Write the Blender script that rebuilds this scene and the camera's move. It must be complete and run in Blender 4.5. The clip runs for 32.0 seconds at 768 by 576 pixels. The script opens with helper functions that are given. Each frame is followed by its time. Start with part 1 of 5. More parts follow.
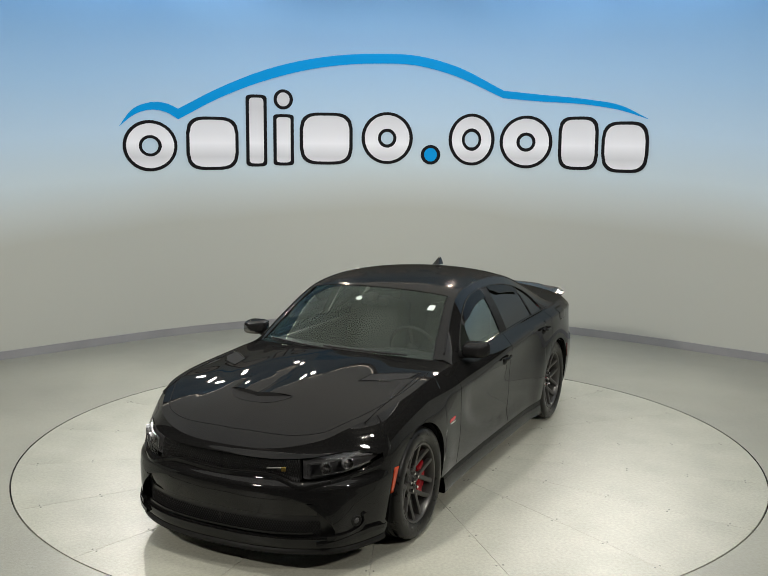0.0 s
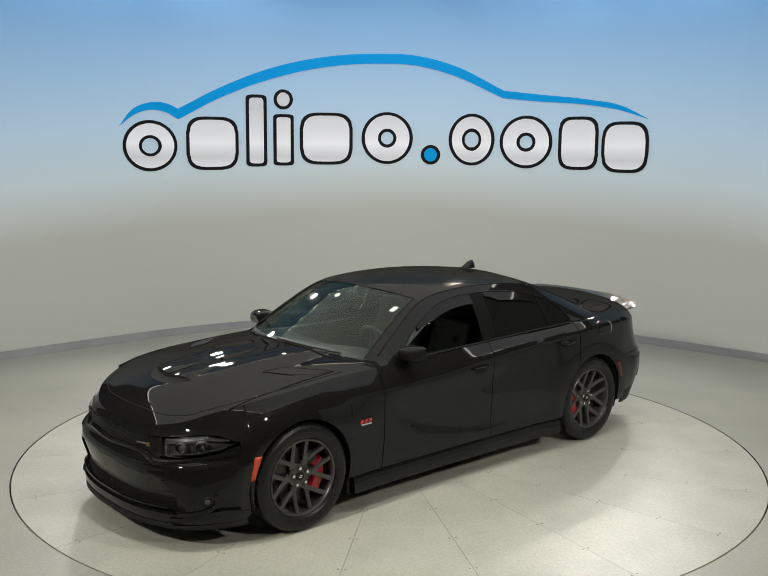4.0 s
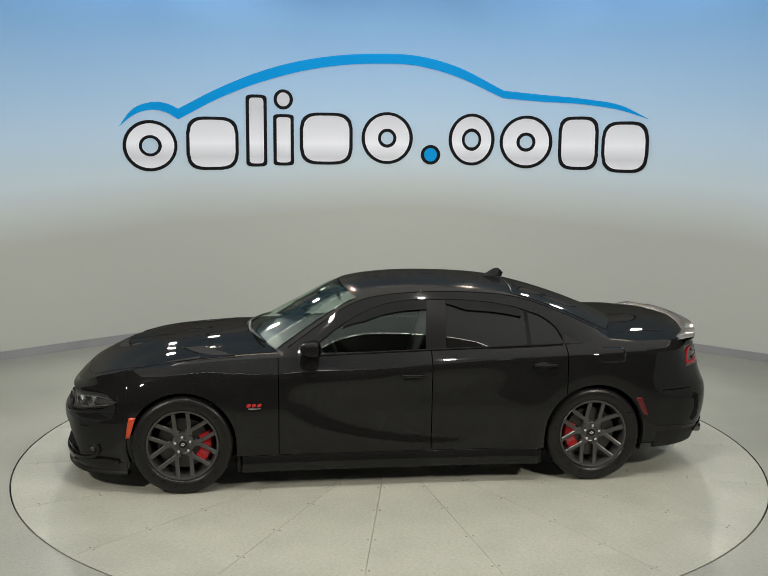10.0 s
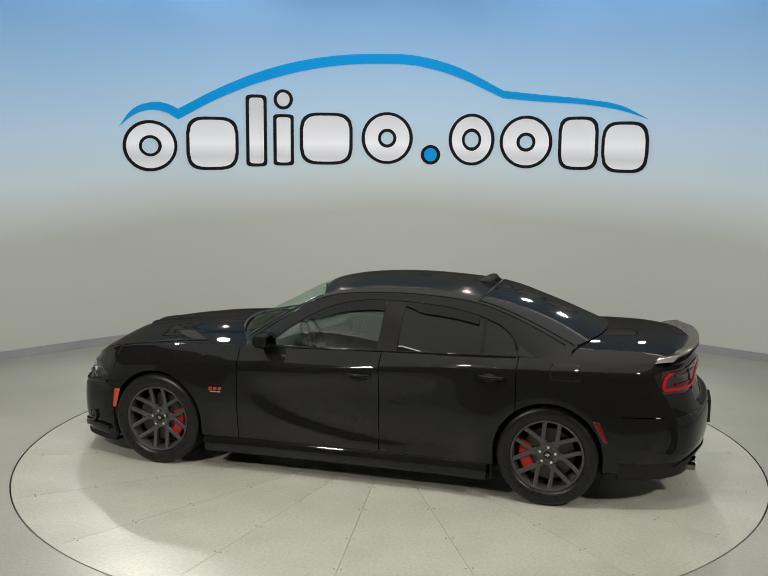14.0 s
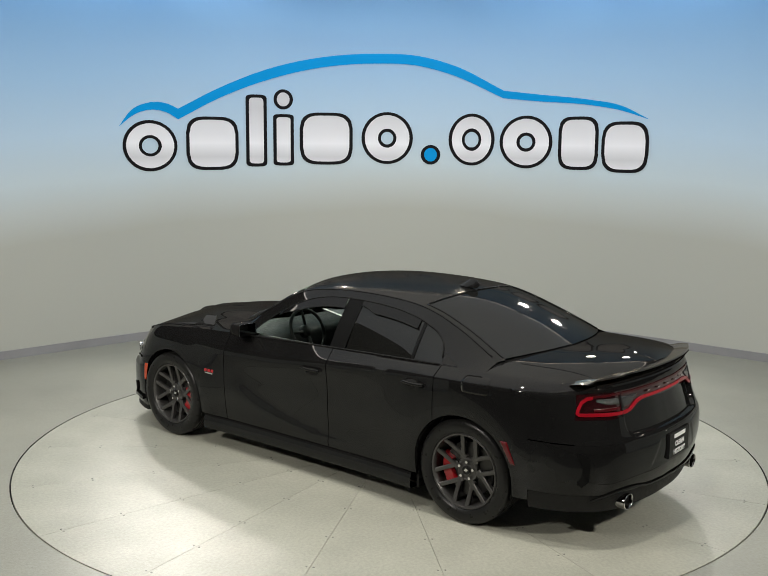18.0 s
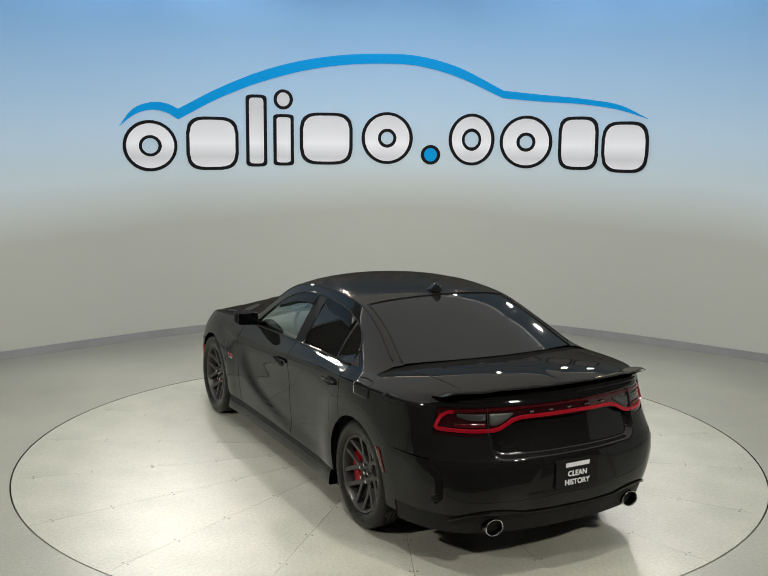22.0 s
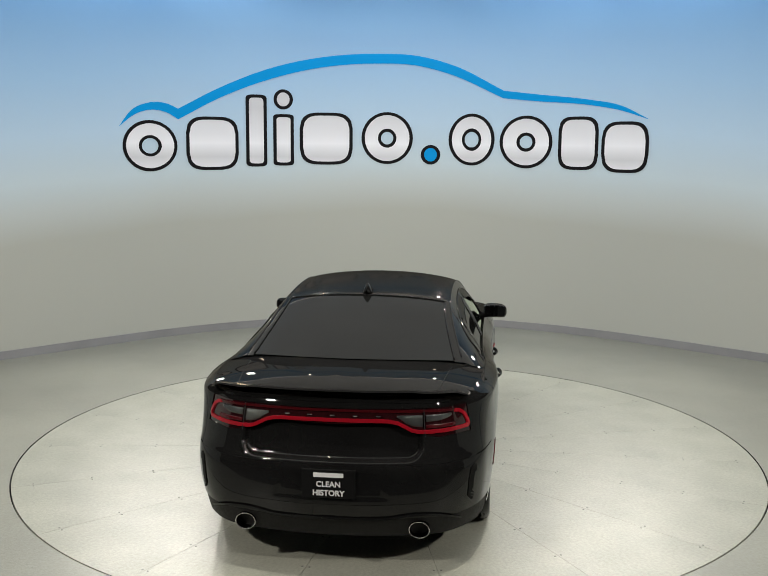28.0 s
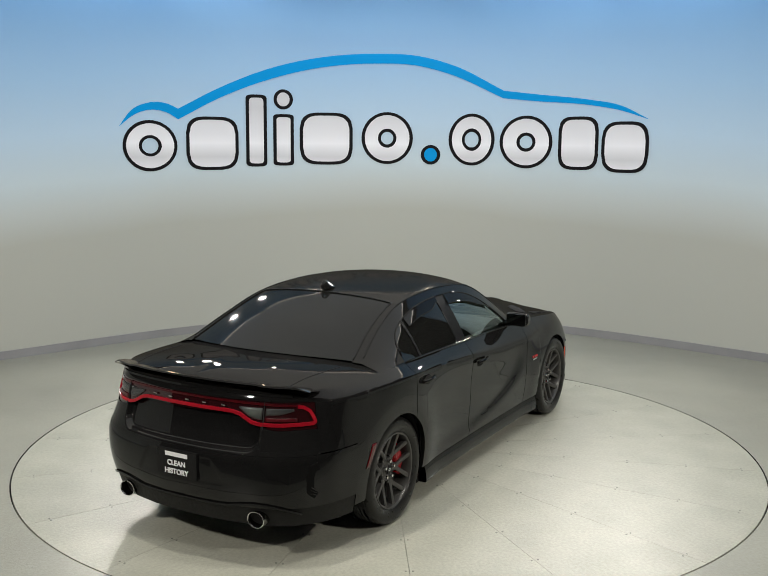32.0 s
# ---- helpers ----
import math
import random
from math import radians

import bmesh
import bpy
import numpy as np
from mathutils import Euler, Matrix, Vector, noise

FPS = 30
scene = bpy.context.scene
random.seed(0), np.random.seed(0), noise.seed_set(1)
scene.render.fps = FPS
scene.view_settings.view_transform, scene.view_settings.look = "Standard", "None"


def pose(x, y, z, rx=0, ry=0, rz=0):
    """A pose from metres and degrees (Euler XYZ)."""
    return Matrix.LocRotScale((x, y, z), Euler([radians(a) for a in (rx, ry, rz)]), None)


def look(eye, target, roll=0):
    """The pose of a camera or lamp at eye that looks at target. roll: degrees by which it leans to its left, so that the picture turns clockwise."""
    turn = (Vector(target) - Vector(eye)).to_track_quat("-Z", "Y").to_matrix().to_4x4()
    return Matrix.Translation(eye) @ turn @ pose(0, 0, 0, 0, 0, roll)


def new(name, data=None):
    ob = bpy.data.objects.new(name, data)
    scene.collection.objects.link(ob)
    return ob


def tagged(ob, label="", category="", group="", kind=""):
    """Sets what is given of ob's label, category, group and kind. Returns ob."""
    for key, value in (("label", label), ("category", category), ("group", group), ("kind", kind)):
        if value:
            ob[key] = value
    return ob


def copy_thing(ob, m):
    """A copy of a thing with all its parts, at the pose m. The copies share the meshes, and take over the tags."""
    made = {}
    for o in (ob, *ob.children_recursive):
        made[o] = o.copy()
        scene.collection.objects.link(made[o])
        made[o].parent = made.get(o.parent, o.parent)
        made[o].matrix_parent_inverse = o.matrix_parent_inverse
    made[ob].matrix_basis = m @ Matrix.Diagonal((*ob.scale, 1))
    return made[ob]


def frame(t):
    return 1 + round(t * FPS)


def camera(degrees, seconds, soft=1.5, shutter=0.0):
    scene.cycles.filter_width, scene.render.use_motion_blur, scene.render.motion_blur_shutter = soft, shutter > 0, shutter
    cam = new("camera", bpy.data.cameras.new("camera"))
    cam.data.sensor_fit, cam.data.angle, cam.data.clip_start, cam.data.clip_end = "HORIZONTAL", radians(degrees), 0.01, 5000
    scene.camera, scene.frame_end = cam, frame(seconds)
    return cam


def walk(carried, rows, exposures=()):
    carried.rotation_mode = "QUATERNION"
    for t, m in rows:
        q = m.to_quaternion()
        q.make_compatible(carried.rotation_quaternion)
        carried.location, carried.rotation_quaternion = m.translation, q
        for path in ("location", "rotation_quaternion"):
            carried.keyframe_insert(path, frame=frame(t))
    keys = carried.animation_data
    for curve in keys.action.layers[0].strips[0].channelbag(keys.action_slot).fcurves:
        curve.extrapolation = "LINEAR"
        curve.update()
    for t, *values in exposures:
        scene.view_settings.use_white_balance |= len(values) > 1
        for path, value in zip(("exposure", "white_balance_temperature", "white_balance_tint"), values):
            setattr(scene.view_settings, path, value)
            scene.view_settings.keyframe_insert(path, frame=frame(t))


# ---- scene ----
import functools

# camera on a fixed stand outside the open side of the booth
cam = camera(43.515, 32.0, soft=1.0)
EYE = (0.0, -7.836, 2.556)
STAND = pose(*EYE, 90 - 8.813, 0, 0.380) @ pose(0, 0, 0, 0, 0, 0.407)
walk(cam, [(0, STAND), (32, STAND)], exposures=[(0, 0.0), (32, 0.0)])

START, SPIN = 244.613, -5.745      # heading of the car at the start, degrees a second
CAR_X, CAR_Y = 0.0955, 0.0734       # car's middle on the turntable
RING, WALL_H = 2.984, 4.47
CEIL_R, CEIL_FRONT = 5.1, -4.3       # light ceiling: radius and straight front edge

# ---- light ----
world = bpy.data.worlds.new("studio")
scene.world = world
world.use_nodes = True
world.node_tree.nodes["Background"].inputs[0].default_value = (0.9, 0.95, 1.0, 1)
world.node_tree.nodes["Background"].inputs[1].default_value = 0.004


def disc_lamp(name, eye, target, power, size, spread=180, color=(1, 0.95, 0.865)):
    d = bpy.data.lights.new(name, "AREA")
    d.shape, d.size, d.energy, d.color, d.spread = "DISK", size, power, color, radians(spread)
    ob = new(name, d)
    ob.matrix_world = look(eye, target)
    return ob


# studio spots high on the curved wall, in pairs, aimed across the turntable
for x, y, z, w in ((-3.25, 4.0, 3.4, 31), (-2.55, 4.45, 3.4, 26), (2.6, 4.4, 3.4, 17), (3.3, 3.95, 3.4, 22)):
    disc_lamp("wall_spot", (x, y, z), (0, -1.2, 0.2), w, 0.19, 110)
# small accent spots between and above them
for x, y, z in ((-1.35, 4.95, 4.1), (1.35, 4.95, 4.1)):
    disc_lamp("accent_spot", (x, y, z), (0, -0.6, 0.4), 6, 0.08, 110)
# floods on the rig above the open side, aimed at the curved wall
for x in (-4.2, 4.2):
    disc_lamp("rig_flood", (x, -5.6, 4.2), (x * 0.15, 5.0, 1.6), 148, 0.35, 120)
# a pair of downlights in the front of the light ceiling
for x in (-1.0, 1.0):
    disc_lamp("downlight", (x, -2.4, 4.35), (x * 0.8, -1.8, 0.0), 32, 0.1, 130)


# ---- materials ----
def material(name, color=(0.5, 0.5, 0.5), rough=0.5, metal=0.0, coat=0.0, spec=0.5, emit=None, strength=0.0, transmission=0.0, ior=1.45):
    m = bpy.data.materials.new(name)
    m.use_nodes = True
    b = m.node_tree.nodes["Principled BSDF"]
    b.inputs["Base Color"].default_value = (*color, 1)
    b.inputs["Roughness"].default_value = rough
    b.inputs["Metallic"].default_value = metal
    b.inputs["Coat Weight"].default_value = coat
    b.inputs["Coat Roughness"].default_value = 0.02
    b.inputs["Specular IOR Level"].default_value = spec
    b.inputs["Transmission Weight"].default_value = transmission
    b.inputs["IOR"].default_value = ior
    if emit:
        b.inputs["Emission Color"].default_value = (*emit, 1)
        b.inputs["Emission Strength"].default_value = strength
    return m


def node(m, kind, **props):
    n = m.node_tree.nodes.new(kind)
    for key, value in props.items():
        if key == "operation":
            n.operation = value
        elif key == "blend":
            n.data_type, n.blend_type = "RGBA", value
    return n


def link(m, a, b):
    m.node_tree.links.new(a, b)


def grain(m, scale, low, high, target="Roughness", detail=6, space="Object"):
    """Noise that varies a value of the surface between low and high."""
    c, n, r = node(m, "ShaderNodeTexCoord"), node(m, "ShaderNodeTexNoise"), node(m, "ShaderNodeMapRange")
    n.inputs["Scale"].default_value, n.inputs["Detail"].default_value = scale, detail
    r.inputs["From Min"].default_value, r.inputs["From Max"].default_value = 0.3, 0.7
    r.inputs["To Min"].default_value, r.inputs["To Max"].default_value = low, high
    link(m, c.outputs[space], n.inputs["Vector"])
    link(m, n.outputs["Fac"], r.inputs["Value"])
    if target:
        link(m, r.outputs[0], m.node_tree.nodes["Principled BSDF"].inputs[target])
    return n, r


def mottle(m, a, b, scale, fine=0.0, fine_scale=60):
    """Base colour drifting between a and b, with a finer speckle."""
    n, r = grain(m, scale, 0, 1, None)
    mix = node(m, "ShaderNodeMix", blend="MIX")
    mix.inputs[6].default_value, mix.inputs[7].default_value = (*a, 1), (*b, 1)
    link(m, r.outputs[0], mix.inputs[0])
    out = mix.outputs[2]
    if fine:
        n2, r2 = grain(m, fine_scale, 1 - fine, 1 + fine, None, 3)
        mul = node(m, "ShaderNodeMix", blend="MULTIPLY")
        mul.inputs[0].default_value = 1
        link(m, out, mul.inputs[6])
        link(m, r2.outputs[0], mul.inputs[7])
        out = mul.outputs[2]
    link(m, out, m.node_tree.nodes["Principled BSDF"].inputs["Base Color"])
    return out


def bump(m, scale, strength, distance=0.002, detail=4):
    n, r = grain(m, scale, 0, 1, None, detail)
    b = node(m, "ShaderNodeBump")
    b.inputs["Strength"].default_value, b.inputs["Distance"].default_value = strength, distance
    link(m, r.outputs[0], b.inputs["Height"])
    link(m, b.outputs[0], m.node_tree.nodes["Principled BSDF"].inputs["Normal"])


def gloss_by_tilt(m, fresnel, upright, level):
    """Strength of the gloss: it grows with the angle on upright panels, not on level ones. Darker reflections on level
    panels are put in here by tilt.
    """
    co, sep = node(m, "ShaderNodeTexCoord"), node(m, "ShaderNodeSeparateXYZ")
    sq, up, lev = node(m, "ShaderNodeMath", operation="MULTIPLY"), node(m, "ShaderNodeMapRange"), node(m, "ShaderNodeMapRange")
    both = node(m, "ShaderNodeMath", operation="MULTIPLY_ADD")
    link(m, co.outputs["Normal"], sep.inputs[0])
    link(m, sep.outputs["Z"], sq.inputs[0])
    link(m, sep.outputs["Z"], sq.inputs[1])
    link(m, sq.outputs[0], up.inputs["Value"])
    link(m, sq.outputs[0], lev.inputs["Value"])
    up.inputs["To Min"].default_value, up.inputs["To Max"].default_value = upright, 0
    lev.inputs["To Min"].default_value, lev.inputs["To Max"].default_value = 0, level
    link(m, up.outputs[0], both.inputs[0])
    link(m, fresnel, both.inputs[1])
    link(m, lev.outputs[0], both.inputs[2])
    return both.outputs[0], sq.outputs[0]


def lacquer(name, color, share, floor, rough=(0.02, 0.045), ior=1.5, level_tint=(1.0, 0.89, 0.75)):
    """Dark lacquer: a matt ground under a gloss set by angle and tilt, its reflections tinted by tilt."""
    m = material(name, color, 0.6, spec=0.0)
    tree = m.node_tree
    gloss, mix, fres = (tree.nodes.new(k) for k in ("ShaderNodeBsdfGlossy", "ShaderNodeMixShader", "ShaderNodeFresnel"))
    gain = node(m, "ShaderNodeMath", operation="ADD")
    fres.inputs[0].default_value = ior
    gain.inputs[1].default_value = floor
    strength, level = gloss_by_tilt(m, fres.outputs[0], *share)
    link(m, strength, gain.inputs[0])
    link(m, gain.outputs[0], mix.inputs[0])
    link(m, tree.nodes["Principled BSDF"].outputs[0], mix.inputs[1])
    link(m, gloss.outputs[0], mix.inputs[2])
    link(m, mix.outputs[0], tree.nodes["Material Output"].inputs[0])
    # tints put into the gloss cancel the mirrored blue wall and warm floor
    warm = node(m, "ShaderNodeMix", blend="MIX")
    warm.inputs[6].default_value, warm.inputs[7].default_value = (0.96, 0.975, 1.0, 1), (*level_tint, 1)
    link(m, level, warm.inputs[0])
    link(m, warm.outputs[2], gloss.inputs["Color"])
    n, r = grain(m, 2.5, rough[0], rough[1], None)
    link(m, r.outputs[0], gloss.inputs["Roughness"])
    n, r = grain(m, 3, 0.9, 1.1, None, 2)
    tone = node(m, "ShaderNodeMix", blend="MULTIPLY")
    tone.inputs[0].default_value, tone.inputs[6].default_value = 1, (*color, 1)
    link(m, r.outputs[0], tone.inputs[7])
    link(m, tone.outputs[2], tree.nodes["Principled BSDF"].inputs["Base Color"])
    return m


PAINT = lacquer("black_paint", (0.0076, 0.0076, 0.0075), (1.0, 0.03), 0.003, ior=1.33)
# roof copy of the paint: gloss blurred and warmed to lose the mirrored logo
ROOF_PAINT = lacquer("blurred_roof_paint", (0.009, 0.009, 0.0088), (0.95, 0.034), 0.003, (0.11, 0.14), ior=1.36, level_tint=(1.0, 0.88, 0.74))
# spoiler copy: level gloss raised to put bright reflections on its top
SPOILER = lacquer("spoiler_raised_gloss", (0.013, 0.013, 0.013), (0.9, 0.16), 0.01, (0.1, 0.16))
# mirror shell copy: gloss cut to paint out the bright wall it mirrors
MIRROR_SHELL = lacquer("mirror_shell_dulled", (0.0078, 0.0078, 0.0078), (0.22, 0.027), 0.003, ior=1.45)
SATIN = material("satin_black_trim", (0.006, 0.006, 0.006), 0.32, spec=0.08)
grain(SATIN, 40, 0.32, 0.45)
PLASTIC = material("black_plastic", (0.012, 0.012, 0.0118), 0.5, spec=0.2)
grain(PLASTIC, 60, 0.45, 0.65)
PLATE = lacquer("plate_black", (0.009, 0.009, 0.009), (0.5, 0.02), 0.003, (0.15, 0.25))
PIT = material("deep_black", (0.004, 0.004, 0.004), 0.6, spec=0.1)
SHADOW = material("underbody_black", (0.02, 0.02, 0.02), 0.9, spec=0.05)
RUBBER = material("tyre_rubber", (0.009, 0.009, 0.0088), 0.34, spec=0.3)
grain(RUBBER, 30, 0.24, 0.42)
bump(RUBBER, 90, 0.3, 0.001)
ALLOY = material("granite_alloy", (0.085, 0.083, 0.08), 0.34, 0.6, spec=0.3)
grain(ALLOY, 25, 0.28, 0.38)
STEEL = material("brake_steel", (0.32, 0.31, 0.3), 0.35, 1.0)
grain(STEEL, 40, 0.28, 0.45)
TIP = material("dark_chrome", (0.2, 0.195, 0.19), 0.16, 1.0)
grain(TIP, 30, 0.12, 0.22)
CHROME = material("chrome", (0.75, 0.75, 0.75), 0.08, 1.0)
# mirror colour dimmed to stand for the dark hall it would show
MIRROR = material("dim_mirror", (0.22, 0.225, 0.23), 0.03, 1.0)
CALIPER = material("red_caliper", (0.26, 0.005, 0.009), 0.3, 0, 0.4)
# disc steel darkened to stand for the shade behind the spokes
DISC = material("shaded_disc_steel", (0.06, 0.059, 0.057), 0.35, 0.9)
grain(DISC, 40, 0.3, 0.5)


def thin_glass(name, color, ior=1.5, rough=0.0, share=(1.0, 1.0), shine=(1, 1, 1)):
    """A thin pane: lets light through, tinted, and mirrors by angle and tilt, with tinted reflections."""
    m = material(name)
    tree = m.node_tree
    out = tree.nodes["Material Output"]
    clear, gloss, mix, fres = (tree.nodes.new(k) for k in ("ShaderNodeBsdfTransparent", "ShaderNodeBsdfGlossy", "ShaderNodeMixShader", "ShaderNodeFresnel"))
    clear.inputs[0].default_value = (*color, 1)
    gloss.inputs["Roughness"].default_value = rough
    fres.inputs[0].default_value = ior
    gloss.inputs["Color"].default_value = (*shine, 1)
    for x, y in ((gloss_by_tilt(m, fres.outputs[0], *share)[0], mix.inputs[0]), (clear.outputs[0], mix.inputs[1]), (gloss.outputs[0], mix.inputs[2]), (mix.outputs[0], out.inputs[0])):
        tree.links.new(x, y)
    tree.nodes.remove(tree.nodes["Principled BSDF"])
    return m


# pale haze without the wall's blue, put in through gloss share and shine
GLASS = thin_glass("clear_glass", (0.76, 0.85, 0.80), share=(0.45, 0.07), shine=(0.93, 1.0, 0.80))
SIDE_GLASS = thin_glass("side_glass", (0.56, 0.65, 0.6), share=(1.8, 0.12), shine=(0.94, 1.0, 0.88))
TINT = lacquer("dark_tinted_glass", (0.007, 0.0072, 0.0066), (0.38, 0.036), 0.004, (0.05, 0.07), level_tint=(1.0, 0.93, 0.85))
# copy of the tinted glass, gloss raised to brighten its reflections
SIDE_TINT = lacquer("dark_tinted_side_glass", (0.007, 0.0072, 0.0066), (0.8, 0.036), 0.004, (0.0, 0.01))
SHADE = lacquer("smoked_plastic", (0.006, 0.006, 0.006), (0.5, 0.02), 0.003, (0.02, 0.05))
LENS = thin_glass("lamp_lens", (0.85, 0.85, 0.85), share=(0.7, 0.1))
REFLECTOR = material("lamp_reflector", (0.36, 0.36, 0.36), 0.22, 0.8)
REVERSE = material("reversing_lens", (0.042, 0.044, 0.044), 0.15, 0.3, 0.5)
bump(REVERSE, 160, 0.6, 0.002)
HOUSING = material("lamp_housing", (0.05, 0.05, 0.052), 0.35)
grain(HOUSING, 30, 0.25, 0.45)
AMBER = material("amber_marker", (0.44, 0.05, 0.014), 0.25, 0, 0.4, 0.5, (1, 0.1, 0.02), 0.02)
RED = material("red_marker", (0.075, 0.003, 0.005), 0.2, 0, 0.3)
LED = material("red_light_bar", (0.27, 0.005, 0.013), 0.25, 0, 0.3, 0.3, (1.0, 0.015, 0.04), 0.012)
DIM_RED = material("dim_red_lens", (0.05, 0.003, 0.005), 0.2, 0, 0.3)
SMOKE = material("smoked_lamp_panel", (0.02, 0.004, 0.005), 0.06, 0, 0.8)
MESH = material("grille_mesh", (0.013, 0.013, 0.013), 0.35)
WHITE = material("white_print", (0.8, 0.8, 0.8), 0.5)
LEATHER = material("black_seat", (0.009, 0.0092, 0.009), 0.6, spec=0.3)
grain(LEATHER, 50, 0.45, 0.65)
BADGE_RED = material("badge_red", (0.38, 0.02, 0.025), 0.25, 0, 0.5)
GOLD = material("emblem_gold", (0.22, 0.15, 0.04), 0.35, 0.7)

# outer floor coloured darker than the turntable to stand for dimmer light there
FLOOR = material("floor_paint", (0.42, 0.41, 0.36), 0.3)
mottle(FLOOR, (0.252, 0.251, 0.212), (0.31, 0.309, 0.26), 0.7, 0.08, 45)
grain(FLOOR, 2.5, 0.30, 0.36)
bump(FLOOR, 85, 0.3, 0.002, 3)
DECK = material("turntable_paint", (0.42, 0.41, 0.36), 0.3)
mottle(DECK, (0.315, 0.315, 0.262), (0.42, 0.419, 0.352), 1.5, 0.10, 45)
grain(DECK, 4, 0.32, 0.39)
bump(DECK, 85, 0.4, 0.002, 3)


def scuffs(m, amount):
    """A few small dark scuffs and chips on the painted floor."""
    b = m.node_tree.nodes["Principled BSDF"].inputs["Base Color"]
    old = b.links[0].from_socket
    n, r = grain(m, 19, 0, amount, None, 2)
    r.inputs["From Min"].default_value, r.inputs["From Max"].default_value = 0.775, 0.80
    mix = node(m, "ShaderNodeMix", blend="MIX")
    mix.inputs[7].default_value = (0.09, 0.088, 0.08, 1)
    link(m, r.outputs[0], mix.inputs[0])
    link(m, old, mix.inputs[6])
    link(m, mix.outputs[2], b)


scuffs(FLOOR, 0.5)
scuffs(DECK, 0.7)
GAP = material("joint_dark", (0.02, 0.02, 0.019), 0.9)
BOLT = material("bolt_head", (0.2, 0.2, 0.185), 0.5, 0.2)
SKIRTING = material("grey_skirting", (0.24, 0.24, 0.25), 0.5)
mottle(SKIRTING, (0.22, 0.22, 0.23), (0.26, 0.26, 0.27), 2)
LIGHT_CEILING = material("stretch_light_ceiling", (0.7, 0.7, 0.68), 0.8, emit=(0.90, 0.985, 1.08), strength=0.82)


def glow_drift(m, low, high):
    """The stretched ceiling glows more towards the curved wall, where its tubes lie, and a little unevenly."""
    n, r = grain(m, 0.6, 0.92, 1.08, None, 2)
    co, sep, mr, mul = node(m, "ShaderNodeTexCoord"), node(m, "ShaderNodeSeparateXYZ"), node(m, "ShaderNodeMapRange"), node(m, "ShaderNodeMath", operation="MULTIPLY")
    link(m, co.outputs["Object"], sep.inputs[0])
    link(m, sep.outputs["Y"], mr.inputs["Value"])
    mr.inputs["From Min"].default_value, mr.inputs["From Max"].default_value = CEIL_FRONT, 3.5
    mr.inputs["To Min"].default_value, mr.inputs["To Max"].default_value = low, high
    link(m, mr.outputs[0], mul.inputs[0])
    link(m, r.outputs[0], mul.inputs[1])
    link(m, mul.outputs[0], m.node_tree.nodes["Principled BSDF"].inputs["Emission Strength"])


glow_drift(LIGHT_CEILING, 0.36, 0.9)
LIGHT_RIM = material("ceiling_light_strip", (0.8, 0.8, 0.8), 0.5, emit=(1.0, 0.96, 0.90), strength=11.0)
DARK_FLOOR = material("dark_unseen_floor", (0.04, 0.04, 0.04), 0.6)
mottle(DARK_FLOOR, (0.035, 0.035, 0.034), (0.05, 0.05, 0.048), 1.2)
DARK_ROOM = material("dark_room_paint", (0.012, 0.012, 0.012), 0.9)
mottle(DARK_ROOM, (0.01, 0.01, 0.01), (0.016, 0.016, 0.016), 1)
LOGO_BLUE = material("logo_blue", (0.001, 0.27, 0.64), 0.6, spec=0.1)
LOGO_BLACK = material("logo_black", (0.008, 0.0075, 0.009), 0.6, spec=0.1)
LOGO_WHITE = material("logo_white", (0.8, 0.8, 0.82), 0.6, spec=0.2)


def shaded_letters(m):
    """Logo faces with the graphic's drawn white sheen across the middle and pale lilac-grey above and below it."""
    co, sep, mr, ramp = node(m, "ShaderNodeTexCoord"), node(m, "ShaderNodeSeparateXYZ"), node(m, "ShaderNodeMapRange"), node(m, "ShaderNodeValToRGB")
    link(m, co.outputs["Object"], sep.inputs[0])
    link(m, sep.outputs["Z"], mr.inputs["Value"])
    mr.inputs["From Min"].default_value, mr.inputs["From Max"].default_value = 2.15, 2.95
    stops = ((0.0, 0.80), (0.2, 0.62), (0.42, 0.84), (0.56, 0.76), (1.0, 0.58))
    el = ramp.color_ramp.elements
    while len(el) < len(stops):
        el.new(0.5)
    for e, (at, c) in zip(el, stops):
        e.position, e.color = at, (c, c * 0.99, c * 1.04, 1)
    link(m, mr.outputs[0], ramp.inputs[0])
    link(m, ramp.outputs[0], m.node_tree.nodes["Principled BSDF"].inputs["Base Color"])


shaded_letters(LOGO_WHITE)


